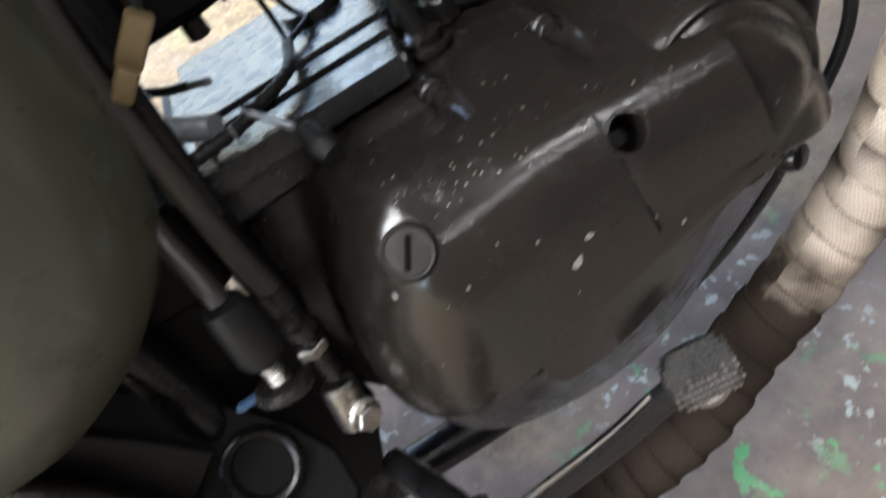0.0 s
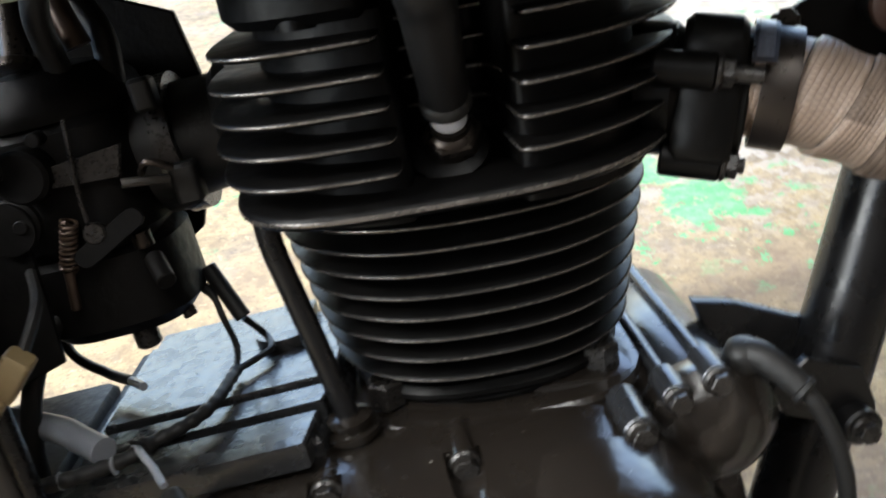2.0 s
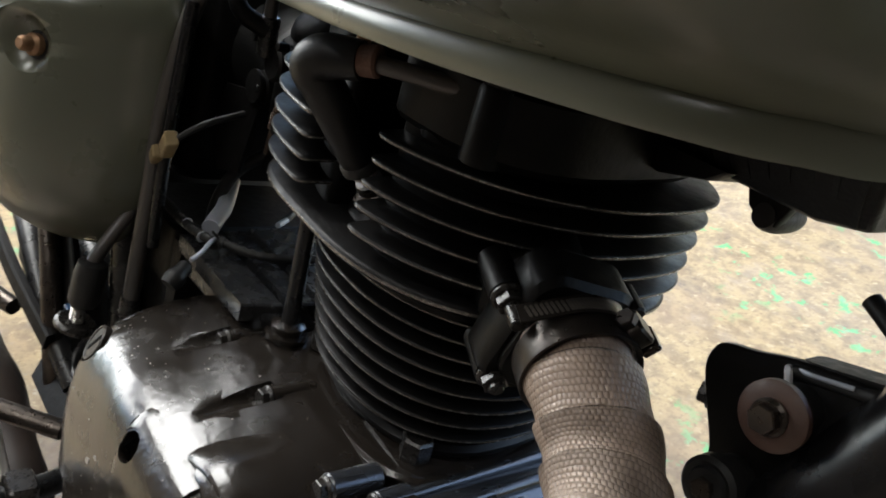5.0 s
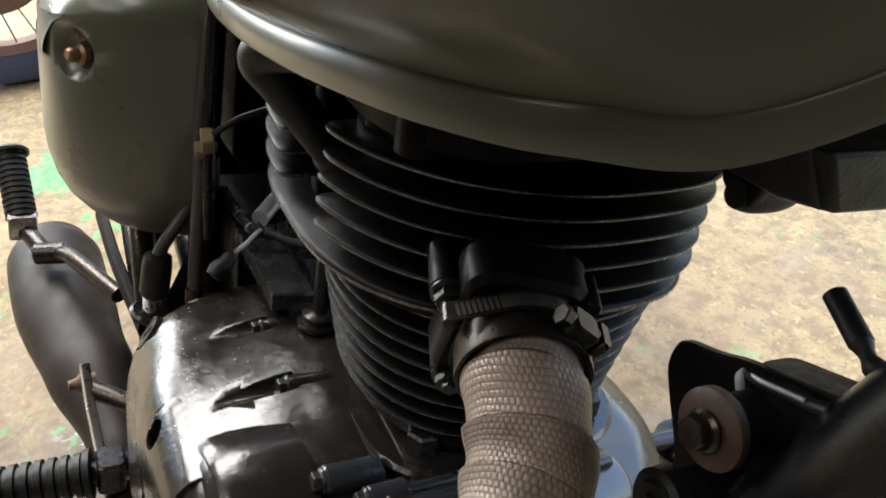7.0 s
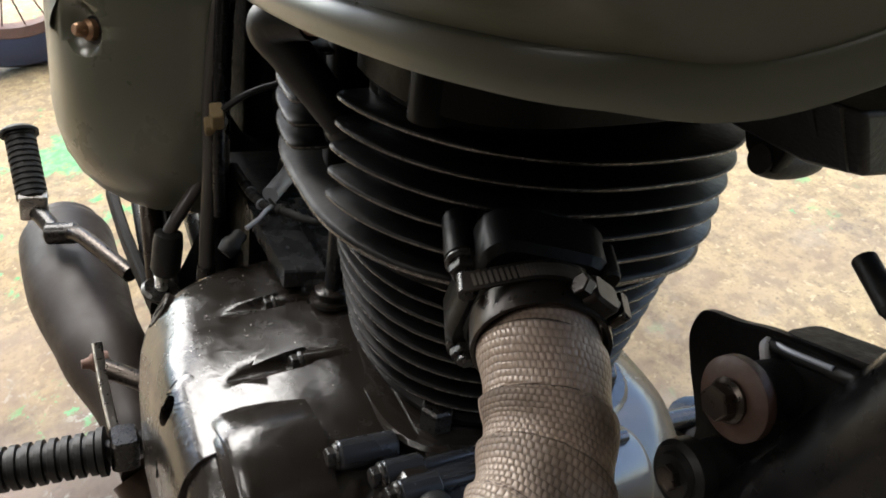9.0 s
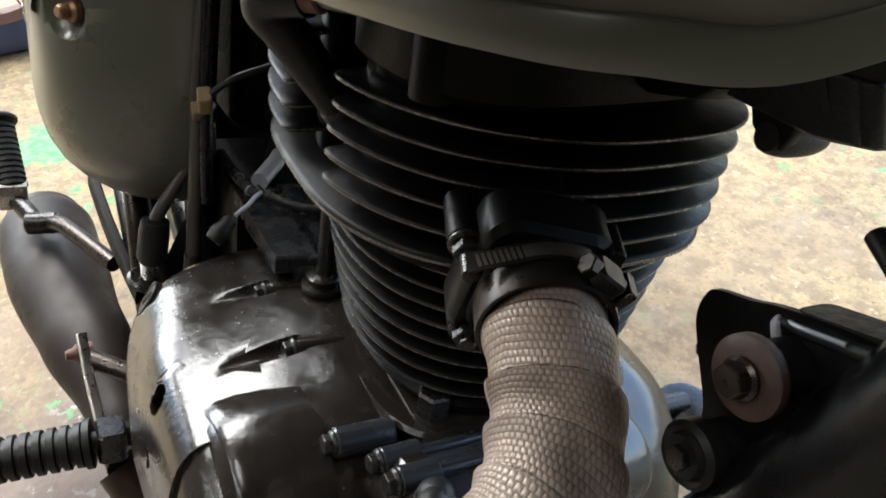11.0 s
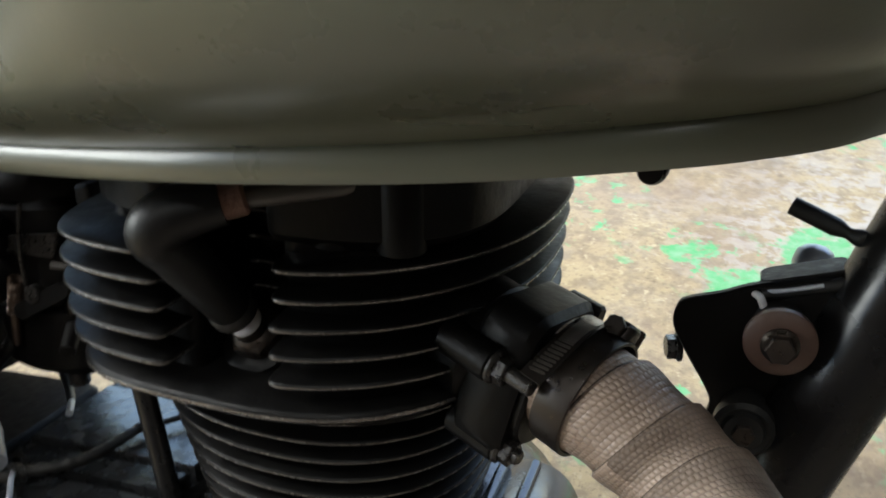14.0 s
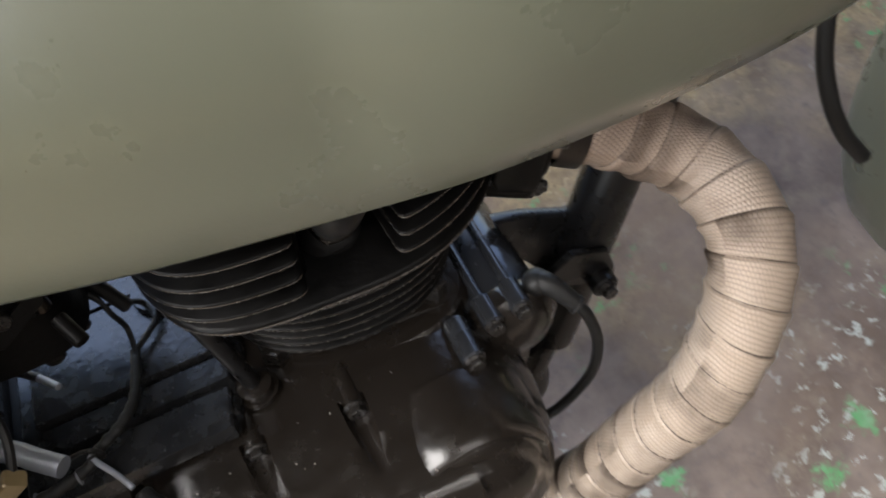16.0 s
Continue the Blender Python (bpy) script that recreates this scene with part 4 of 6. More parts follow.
def case_top():
    """Ribbed grey-black top of the gearbox behind the barrel, lit by the sky."""
    body = bmesh.new()
    prism_into(body, [(-0.2, -0.085), (-0.082, -0.082), (-0.07, -0.04), (-0.074, 0.05), (-0.1, 0.07), (-0.2, 0.068)], 0.395, 0.423, None, 0.003)
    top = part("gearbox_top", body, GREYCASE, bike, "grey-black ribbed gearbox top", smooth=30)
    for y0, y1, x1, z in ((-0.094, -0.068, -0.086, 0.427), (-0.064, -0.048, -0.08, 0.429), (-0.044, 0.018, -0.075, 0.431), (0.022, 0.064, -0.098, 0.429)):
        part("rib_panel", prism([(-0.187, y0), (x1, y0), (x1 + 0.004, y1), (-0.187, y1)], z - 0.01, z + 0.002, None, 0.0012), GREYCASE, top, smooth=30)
    part("round_lid", lathe((-0.1035, 0.012, 0.4325), (0, 0, 1), [(0.017, 0), (0.0175, 0.003), (0.0165, 0.006), (0.004, 0.0062)], 36), GREYCASE, top)
    # same casting, coloured near-black for the shade in the gap
    part("rear_wall", prism([(-0.205, -0.09), (-0.19, -0.09), (-0.19, 0.07), (-0.205, 0.07)], 0.33, 0.42, None, 0.002), DULLBLACK, top)
    return top


def starter():
    c = V(0.085, -0.087, 0.3815)
    d = V(-0.005, 1, 0.03).normalized()
    body = part("starter_motor", lathe(c, d, [(0.0255, 0.016), (0.0262, 0.02), (0.0262, 0.13), (0.024, 0.134)], 44), MOTOR, bike, "satin black electric starter motor")
    part("end_cap", lathe(c, d, [(0.006, -0.006), (0.018, -0.005), (0.0245, 0.0), (0.03, 0.006), (0.03, 0.017), (0.0285, 0.019)], 44), CASE, body)
    for ang in (84, 124):
        o = V(math.cos(radians(ang)), 0, math.sin(radians(ang))) * 0.0275
        part("through_bolt", rod(c + o + d * 0.004, c + o + d * 0.125, 0.0034, 14), MOTOR, body)
        part("bolt_ear", rod(c + o - d * 0.002, c + o + d * 0.018, 0.0068, 18), MOTOR, body)
        hex_bolt(body, c + o - d * 0.002, -d, 0.009)
    lug = V(0.049, -0.104, 0.402)
    ear = part("mounting_ear", rod(lug + V(0, 0.03, 0.0), lug, 0.0075, 20), MOTOR, body)
    hex_bolt(ear, lug, (0, -1, 0.05), 0.009)
    b0 = V(0.104, -0.0775, 0.4095)
    boot = part("terminal_boot", tube([b0 + V(-0.004, 0.003, -0.012), b0 + V(-0.001, 0.001, -0.001), b0 + V(0.005, -0.006, 0.002), b0 + V(0.0165, -0.0195, -0.0105)], lambda f, s: 0.0082 - 0.0028 * f, 18, 24), RUBBER, body, "black rubber terminal boot")
    part("boot_dome", lathe(b0 + V(-0.001, 0.001, -0.003), (0.1, -0.3, 1), [(0.008, 0), (0.0086, 0.005), (0.0078, 0.009), (0.005, 0.0118), (0.001, 0.0125)], 24), RUBBER, boot)
    part("boot_lip", lathe(b0 + V(0.0155, -0.0185, -0.0098), V(0.0115, -0.0135, -0.0125), [(0.005, -0.001), (0.0064, 0), (0.0064, 0.002), (0.005, 0.003)], 18), RUBBER, boot)
    cable = part("starter_cable", tube([b0 + V(0.012, -0.0145, -0.006), (0.1255, -0.1, 0.388), (0.131, -0.104, 0.355), (0.125, -0.103, 0.315), (0.101, -0.098, 0.278), (0.08, -0.09, 0.262)], 0.0037, 14, 50), RUBBER, body, "dull black starter cable")
    return body


def down_tube():
    p, d = V(0.188, -0.03, 0.43), V(0.379, 0.06, 0.913).normalized()
    tube_ = part("down_tube", tube([p - d * 0.16, p + d * 0.42], 0.0197, 32), FRAME, bike, "gloss black frame down tube")
    # cradle rails below and the engine lug
    part("lower_rail", tube([p - d * 0.15, p - d * 0.19 + V(-0.005, 0, 0), (0.1, -0.045, 0.215), (0.02, -0.05, 0.175), (-0.1, -0.055, 0.165), (-0.25, -0.06, 0.17)], 0.014, 18, 50), FRAME, tube_)
    lug = V(0.162, -0.055, 0.352)
    plate = part("engine_lug", prism([(0.72 * x, 0.72 * y) for x, y in [(-0.0135, 0.004), (-0.0135, -0.006), (-0.006, -0.034), (0.03, -0.05), (0.055, -0.034), (0.048, -0.012), (0.016, 0.004), (0.006, 0.0125), (-0.003, 0.014), (-0.01, 0.0105)]], 0, 0.006, aim(lug + V(0, 0.004, 0), (0, -1, 0)) @ Matrix.Rotation(0, 4, "Z"), 0.001), FRAME, tube_)
    part("front_mount", prism([(0.1, 0.417), (0.12, 0.411), (0.15, 0.395), (0.178, 0.386), (0.166, 0.34), (0.152, 0.306), (0.134, 0.316), (0.13, 0.345), (0.108, 0.38)], 0.02, 0.03, Matrix(((1, 0, 0), (0, 0, -1), (0, 1, 0))).to_4x4(), 0.0015), SATIN, tube_, "black front engine mounting plate")
    part("lug_bush", rod(lug + V(-0.002, 0.02, -0.002), lug + V(-0.002, -0.012, -0.002), 0.0095, 24), FRAME, tube_)
    hex_bolt(tube_, lug + V(-0.002, -0.012, -0.002), (0, -1, 0), 0.0095)
    return tube_


def mount_bracket():
    """Black plate bracket on the down tube, with a brown-washered bolt standing off on a spacer and a rubber bush."""
    U, L = V(0.2, -0.0469, 0.5374), V(0.19, -0.0441, 0.4995)
    m = Matrix.Translation((0, -0.0235, 0)) @ Matrix(((1, 0, 0), (0, 0, -1), (0, 1, 0))).to_4x4()
    out = [(0.1625, 0.5415), (0.1608, 0.533), (0.1655, 0.522), (0.1745, 0.506), (0.1765, 0.499), (0.175, 0.491), (0.18, 0.481), (0.194, 0.476), (0.224, 0.485), (0.238, 0.53), (0.228, 0.556), (0.196, 0.5535), (0.178, 0.5475), (0.167, 0.5445)]
    br = part("engine_bracket", prism([(p.x, p.y) for p in smooth_path([(x, y, 0) for x, y in out], 64, closed=True)], -0.002, 0.003, m, 0.001), DULLBLACK, bike, "black steel engine bracket bolted to the frame")
    # folded flange along the top edge, a silver strip standing in for its highlight
    fold = Matrix.Translation((0.208, -0.016, 0.5555)) @ Matrix.Rotation(radians(-14), 4, "Y")
    lip = part("bracket_flange", prism(rounded(0.032, 0.016, 0.004), -0.0012, 0.0012, fold, 0.0005), DULLBLACK, br)
    part("edge_highlight", tube([(0.1945, -0.0275, 0.5505), (0.2, -0.0285, 0.5515), (0.214, -0.028, 0.5548)], 0.0009, 8, 12), SILVER, lip)
    part("spacer", lathe(U + V(0, 0.026, 0), (0, -1, 0), [(0.0095, 0), (0.0095, 0.018), (0.011, 0.02)], 32), RUBBER, br)
    w = part("washer", lathe(U + V(0, 0.006, 0), (0, -1, 0), [(0.0122, 0), (0.0128, 0.001), (0.0128, 0.0042), (0.0112, 0.0055), (0.006, 0.0055)], 40), BROWNWASH, br, "rust-brown fibre washer")
    hex_bolt(w, U, (0, -1, 0), 0.0095, DARKSTEEL)
    part("bush_spacer", lathe(L + V(0, 0.024, 0), (0, -1, 0), [(0.009, 0), (0.009, 0.02)], 28), RUBBER, br)
    bush = part("rubber_bush", lathe(L + V(0, 0.006, 0), (0, -1, 0), [(0.0115, 0), (0.0115, 0.006), (0.0098, 0.008), (0.008, 0.007), (0.0072, 0.009), (0.005, 0.0088)], 40), RUBBER, br, "black rubber mounting bush")
    hex_bolt(bush, L + V(0, -0.001, 0), (0, -1, 0), 0.0075, DARKSTEEL, washer=False)
    hex_bolt(br, V(0.163, -0.012, 0.5165), (-0.9, -0.3, 0), 0.009)
    # far twin of the bracket, whose grey rounded head shows behind
    part("far_knob", lathe((0.214, 0.03, 0.536), (0.1, 0.25, 1), [(0.0075, -0.012), (0.0085, 0), (0.0088, 0.008), (0.0075, 0.0125), (0.004, 0.015), (0.001, 0.0155)], 28), SILVER, br, "pale grey rounded knob")
    part("wire_clip", tube([(0.1905, -0.0255, 0.5485), (0.1925, -0.0295, 0.5485), (0.194, -0.029, 0.5445)], 0.0015, 8), WHITE, br, "white wire clip")
    part("bracket_wire", tube([(0.193, -0.027, 0.549), (0.206, -0.026, 0.5515), (0.226, -0.026, 0.558), (0.237, -0.026, 0.575), (0.242, -0.026, 0.605), (0.25, -0.026, 0.66)], lambda f, s: 0.0024 + 0.0016 * min(1, max(0, f * 3 - 0.4)), 12, 44), RUBBER, br)
    stub = part("wire_plug", tube([(0.2015, -0.014, 0.581), (0.21, -0.0165, 0.5775), (0.217, -0.0185, 0.5745)], 0.0036, 14), RUBBER, br, "black rubber wire plug")
    part("plug_wire", tube([(0.215, -0.018, 0.5755), (0.224, -0.021, 0.572), (0.234, -0.025, 0.571)], lambda f, s: 0.0028 + 0.0006 * math.sin(s * 700), 10, 18), RUBBER, stub)
    return br


def tank():
    """Fuel tank: a lip along the bottom seam, full sides, and a tunnel below."""
    rows = [(-0.30, 0.07, 0.72, 0.4), (-0.24, 0.1, 0.678, 0.6), (-0.19, 0.11, 0.641, 0.5), (-0.155, 0.119, 0.621, 0.6), (-0.12, 0.127, 0.6155, 0.7), (-0.08, 0.136, 0.614, 0.76), (-0.03, 0.147, 0.6152, 0.8), (0.03, 0.159, 0.6182, 0.8),
            (0.08, 0.162, 0.6203, 0.82), (0.12, 0.1595, 0.622, 0.9), (0.155, 0.154, 0.6242, 0.98), (0.185, 0.145, 0.6262, 1.02), (0.21, 0.128, 0.6285, 1.05), (0.232, 0.1, 0.635, 1.05), (0.262, 0.06, 0.672, 1.0), (0.3, 0.02, 0.73, 0.4)]
    xy = smooth_path([(x, y, z) for x, y, z, k in rows], 130)
    kk = smooth_path([(k, 0, 0) for x, y, z, k in rows], 130)

    def hollow(x, h):
        """Depth of the knee hollow behind a soft crease."""
        edge = 0.05 - max(0.0, 0.045 - h) * 1.1
        run = 0.006 * math.log(1 + math.exp(min((edge - x) / 0.006, 40)))
        f = min(max((h - 0.027) / 0.03, 0), 1) * min(max((0.2 - h) / 0.06, 0), 1)
        return 0.25 * min(run, 0.042) * f * f * (3 - 2 * f)

    rings = []
    for p, k in zip(xy, kk):
        yb, zb, q = p.y, p.z, k.x * 1.12
        prof = [(yb - 0.012, 0.004), (yb - 0.001, 0.0), (yb, 0.0015), (yb + 0.0003, 0.0095), (yb - 0.0008, 0.0108), (yb + 0.002, 0.0125), (yb + 0.012 * q, 0.0165), (yb + 0.026 * q, 0.0235), (yb + 0.038 * q, 0.035),
                (yb + 0.047 * q, 0.053), (yb + 0.052 * q, 0.08), (yb + 0.05 * q, 0.105), (yb + 0.038 * q, 0.135), (yb + 0.01 * q, 0.168), (yb * 0.75, 0.195), (yb * 0.42, 0.212), (0.0, 0.218)]
        prof = [(max(y - hollow(p.x, z), min(y, yb - 0.002)), z) for y, z in prof]
        right = [(-y, zb + z * min(1, 0.5 + 0.45 * q)) for y, z in prof]
        left = [(-y, z) for y, z in right[:-1]][::-1]
        s = yb / 0.15
        tunnel = [(0.095 * s, zb + 0.012), (0.07 * s, zb + 0.06), (-0.07 * s, zb + 0.06), (-0.095 * s, zb + 0.012)]
        rings.append([Vector((p.x, y, z)) for y, z in right + left + tunnel])
    bm = bmesh.new()
    loft(bm, rings)
    return part("fuel_tank", bm, OLIVE, bike, "satin olive green fuel tank", smooth=50)


def side_cover():
    pts = [(-0.19, 0.575), (-0.19, 0.53), (-0.192, 0.49), (-0.199, 0.453), (-0.216, 0.42), (-0.247, 0.394), (-0.29, 0.38), (-0.35, 0.388), (-0.4, 0.43), (-0.425, 0.49), (-0.42, 0.56), (-0.38, 0.6), (-0.3, 0.615), (-0.225, 0.605)]
    loop = [(p.x, p.z) for p in smooth_path([(x, 0, z) for x, z in pts][::-1], 90, closed=True)]
    cov = part("side_cover", plate_loft(loop, [(-0.112, 0.0015), (-0.116, 0), (-0.123, 0.0005), (-0.145, 0.005), (-0.163, 0.012), (-0.18, 0.023), (-0.193, 0.036), (-0.202, 0.052), (-0.207, 0.07), (-0.209, 0.085)]), OLIVE, bike, "satin olive green side cover", smooth=60)
    s, n = V(-0.226, -0.186, 0.536), V(0.45, -0.85, 0.1).normalized()
    carve(cov, [lathe(s - n * 0.0032, n, [(0.009, 0), (0.0105, 0.001), (0.0165, 0.0045), (0.02, 0.016)], 48)], 75)
    cup = part("screw_cup", lathe(s - n * 0.006, n, [(0.009, 0), (0.009, 0.002), (0.003, 0.0021)], 36), OLIVE, cov)
    part("screw", lathe(s - n * 0.003, n, [(0.0068, 0), (0.0068, 0.004), (0.0048, 0.006), (0.0045, 0.011), (0.003, 0.013)], 18), COPPER, cup, "corroded brass-coloured screw")
    part("dark_washer", lathe(s - n * 0.0043, n, [(0.0088, 0), (0.0088, 0.0012), (0.005, 0.0014)], 28), FRAME, cup)
    return cov


def carburettor():
    c = V(-0.165, -0.01, 0.545)
    # carburettor coloured near-black, for the deep shade it sits in
    carb = part("carburettor", block(c, (0.07, 0.075, 0.06), 0.02, None, 0.006), DULLBLACK, bike, "dull black carburettor behind the cylinder", smooth=40)
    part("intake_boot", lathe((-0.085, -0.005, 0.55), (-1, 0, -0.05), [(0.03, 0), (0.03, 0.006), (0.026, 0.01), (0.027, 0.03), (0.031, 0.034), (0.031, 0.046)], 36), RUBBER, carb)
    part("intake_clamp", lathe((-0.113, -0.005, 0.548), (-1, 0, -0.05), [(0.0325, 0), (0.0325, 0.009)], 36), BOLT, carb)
    part("float_bowl", prism(super_outline(0.036, 0.034, 3, 40), 0, 0.044, Matrix.Translation((-0.165, -0.012, 0.474)), 0.006), DULLBLACK, carb)
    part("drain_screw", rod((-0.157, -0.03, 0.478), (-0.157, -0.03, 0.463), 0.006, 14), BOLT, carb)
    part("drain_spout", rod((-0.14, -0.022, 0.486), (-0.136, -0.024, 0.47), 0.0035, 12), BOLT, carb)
    part("diaphragm_top", lathe((-0.165, -0.01, 0.573), (0, 0, 1), [(0.038, 0), (0.039, 0.004), (0.037, 0.012), (0.03, 0.02), (0.01, 0.023)], 40), DULLBLACK, carb)
    part("choke_body", rod((-0.17, -0.045, 0.556), (-0.17, -0.06, 0.556), 0.0115, 28), DULLBLACK, carb)
    part("throttle_quadrant", lathe((-0.18, -0.056, 0.538), (0, -1, 0), [(0.011, 0), (0.011, 0.003), (0.0085, 0.004), (0.0085, 0.006), (0.011, 0.007), (0.011, 0.009)], 36), DULLBLACK, carb)
    top_end, low_end = V(-0.1603, -0.053, 0.534), V(-0.1695, -0.0508, 0.5125)
    dz, da, db = frame_of((low_end - top_end).normalized())
    coil = [top_end.lerp(low_end, k / 65) + (da * math.cos(k * 0.95) + db * math.sin(k * 0.95)) * 0.0032 for k in range(66)]
    part("return_spring", tube(coil, 0.0008, 6, 260), PIPEBLACK, carb, "dull brown return spring")
    part("spring_rod", rod(low_end, low_end + V(-0.004, 0.001, -0.018), 0.0022, 10), PIPEBLACK, carb)
    part("inner_cable", tube([(-0.1474, -0.0523, 0.574), (-0.149, -0.0552, 0.5584), (-0.1513, -0.0551, 0.5442), (-0.1525, -0.0545, 0.5318)], 0.0011, 8, 24), BOLT, carb)
    part("mixture_screw", rod((-0.153, -0.046, 0.5245), (-0.1525, -0.0535, 0.526), 0.0048, 14), BOLT, carb)
    part("link_bar", tube([(-0.134, -0.053, 0.5435), (-0.126, -0.05, 0.542), (-0.1175, -0.044, 0.5395)], 0.0021, 8, 12), CABLE, carb)
    part("throttle_cable", tube([(-0.18, -0.06, 0.56), (-0.175, -0.064, 0.6), (-0.16, -0.06, 0.64), (-0.12, -0.04, 0.67)], 0.0042, 12, 30), CABLE, carb)
    part("cable_ferrule", rod((-0.181, -0.06, 0.558), (-0.178, -0.062, 0.584), 0.0062, 16), BOLT, carb)
    part("fuel_hose", tube([(-0.15, -0.03, 0.59), (-0.145, -0.045, 0.615), (-0.13, -0.05, 0.645)], 0.0055, 12, 24), RUBBER, carb)
    part("lever", prism([(-0.02, -0.006), (0.02, -0.003), (0.022, 0.004), (-0.016, 0.007)], 0, 0.003, aim((-0.15, -0.05, 0.553), (0.1, -1, 0.1)), 0.0006), BOLT, carb)
    for dx, dy in ((-0.028, -0.026), (0.026, -0.028)):
        part("bowl_screw", rod((-0.165 + dx, -0.012 + dy, 0.52), (-0.165 + dx, -0.012 + dy, 0.512), 0.0045, 12), DARKSTEEL, carb)
    # dark plate added behind to block the bright gap
    part("dark_backing_plate", prism([(-0.255, 0.47), (-0.2, 0.462), (-0.13, 0.5), (-0.105, 0.56), (-0.11, 0.605), (-0.17, 0.635), (-0.25, 0.635)], -0.026, -0.02, Matrix(((1, 0, 0), (0, 0, -1), (0, 1, 0))).to_4x4(), 0.001), DULLBLACK, carb)
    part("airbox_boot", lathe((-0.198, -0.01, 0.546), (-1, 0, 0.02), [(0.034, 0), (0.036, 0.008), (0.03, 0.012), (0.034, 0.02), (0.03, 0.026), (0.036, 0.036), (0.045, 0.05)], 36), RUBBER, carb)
    part("choke_lever", prism(rounded(0.034, 0.009, 0.004), 0, 0.0025, aim((-0.148, -0.05, 0.522), (0.2, -1, 0.2)) @ Matrix.Rotation(radians(25), 4, "Z"), 0.0005), DULLBLACK, carb)
    part("idle_screw", rod((-0.135, -0.046, 0.508), (-0.128, -0.06, 0.5), 0.0042, 14), DULLBLACK, carb)
    part("bracket", prism([(-0.022, -0.03), (0.02, -0.024), (0.024, 0.012), (0.006, 0.034), (-0.018, 0.028)], 0, 0.003, aim((-0.198, -0.062, 0.505), (0.15, -1, 0.1)), 0.0006), DULLBLACK, carb)
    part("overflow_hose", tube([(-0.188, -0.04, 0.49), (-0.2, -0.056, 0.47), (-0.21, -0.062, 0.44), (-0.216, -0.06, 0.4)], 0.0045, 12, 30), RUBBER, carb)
    part("elbow", tube([(-0.178, -0.062, 0.575), (-0.188, -0.078, 0.583), (-0.192, -0.082, 0.6), (-0.185, -0.08, 0.625)], lambda f, s: 0.0065 - 0.002 * f, 14, 24), DULLBLACK, carb)
    top = part("cable_end", tube([(-0.1582, -0.0231, 0.6366), (-0.1627, -0.0361, 0.5989)], 0.0062, 16), DARKSTEEL, carb, "dull grey cable end")
    part("collar", lathe((-0.1627, -0.0355, 0.6007), V(-0.1627, -0.0361, 0.5989) - V(-0.1582, -0.0231, 0.6366), [(0.0062, 0), (0.009, 0.001), (0.009, 0.004), (0.0062, 0.005)], 20), DARKSTEEL, top)
    part("cable_end", tube([(-0.1456, -0.0186, 0.6337), (-0.1438, -0.0243, 0.6172), (-0.1407, -0.0250, 0.5996)], lambda f, s: 0.0045 + 0.0012 * f, 14, 16), PIPEBLACK, carb, "rust-brown cable end")
    part("float_vent", tube([(-0.1434, -0.0061, 0.6238), (-0.1338, -0.0134, 0.6024), (-0.1343, -0.0208, 0.5809)], 0.0058, 14, 18), RUBBER, carb)
    part("boot_lug", block((-0.112, -0.038, 0.535), (0.012, 0.012, 0.018), 0.003), RUBBER, carb)
    part("boot_lug", block((-0.118, -0.036, 0.575), (0.01, 0.012, 0.014), 0.003), RUBBER, carb)
    part("clip", tube([(-0.126, -0.05, 0.545), (-0.12, -0.056, 0.55), (-0.112, -0.052, 0.545)], 0.0016, 8, 12), DARKSTEEL, carb)
    for dx, dz in ((-0.02, 0.012), (0.014, 0.014), (-0.004, -0.018)):
        part("cover_screw", rod((-0.17 + dx, -0.058, 0.556 + dz), (-0.17 + dx, -0.066, 0.556 + dz), 0.003, 12), DULLBLACK, carb)
    return carb


def airbox():
    # near-black colour here puts in the shade between side cover and engine
    box = part("airbox", block((-0.31, 0.0, 0.53), (0.13, 0.16, 0.17), 0.02, None, 0.008), DULLBLACK, bike, "black plastic airbox under the seat")
    part("battery_tray", block((-0.25, -0.03, 0.4), (0.09, 0.12, 0.05), 0.008, None, 0.003), DULLBLACK, box)
    part("swingarm_plate", prism([(-0.26, 0.40), (-0.2, 0.35), (-0.19, 0.26), (-0.22, 0.19), (-0.32, 0.18), (-0.38, 0.3), (-0.34, 0.41)], 0.075, 0.085, Matrix(((1, 0, 0), (0, 0, -1), (0, 1, 0))).to_4x4(), 0.002), DULLBLACK, box)
    return box


def pivot():
    """Swing-arm pivot plate with its ringed bush."""
    n = V(0.1, -0.85, 0.5).normalized()
    p = V(-0.2494, -0.1189, 0.294) + n * 0.004
    m = aim(p, n)
    edge = [(-0.34, -0.07, 0.386), (-0.274, -0.0887, 0.3501), (-0.2472, -0.1002, 0.3251), (-0.2254, -0.1122, 0.3005), (-0.2147, -0.1239, 0.2783), (-0.2163, -0.1361, 0.258), (-0.235, -0.147, 0.243), (-0.3, -0.15, 0.25)]
    outline = [tuple((m.inverted() @ V(*q)).xy) for q in edge]
    pl = part("pivot_plate", prism(outline[::-1], -0.012, -0.004, m, 0.002), DULLBLACK, bike, "black frame pivot plate")
    bush = part("pivot_bush", lathe(p - n * 0.012, n, [(0.0215, 0), (0.0215, 0.011), (0.0205, 0.0135), (0.0185, 0.0148), (0.0162, 0.0142), (0.0148, 0.0125), (0.0145, 0.006), (0.0145, -0.01), (0.002, -0.0102)], 48), FRAME, pl)
    part("bush_core", lathe(p - n * 0.022, n, [(0.0143, 0), (0.0143, 0.008), (0.006, 0.0085)], 32), VOID, bush)
    return pl


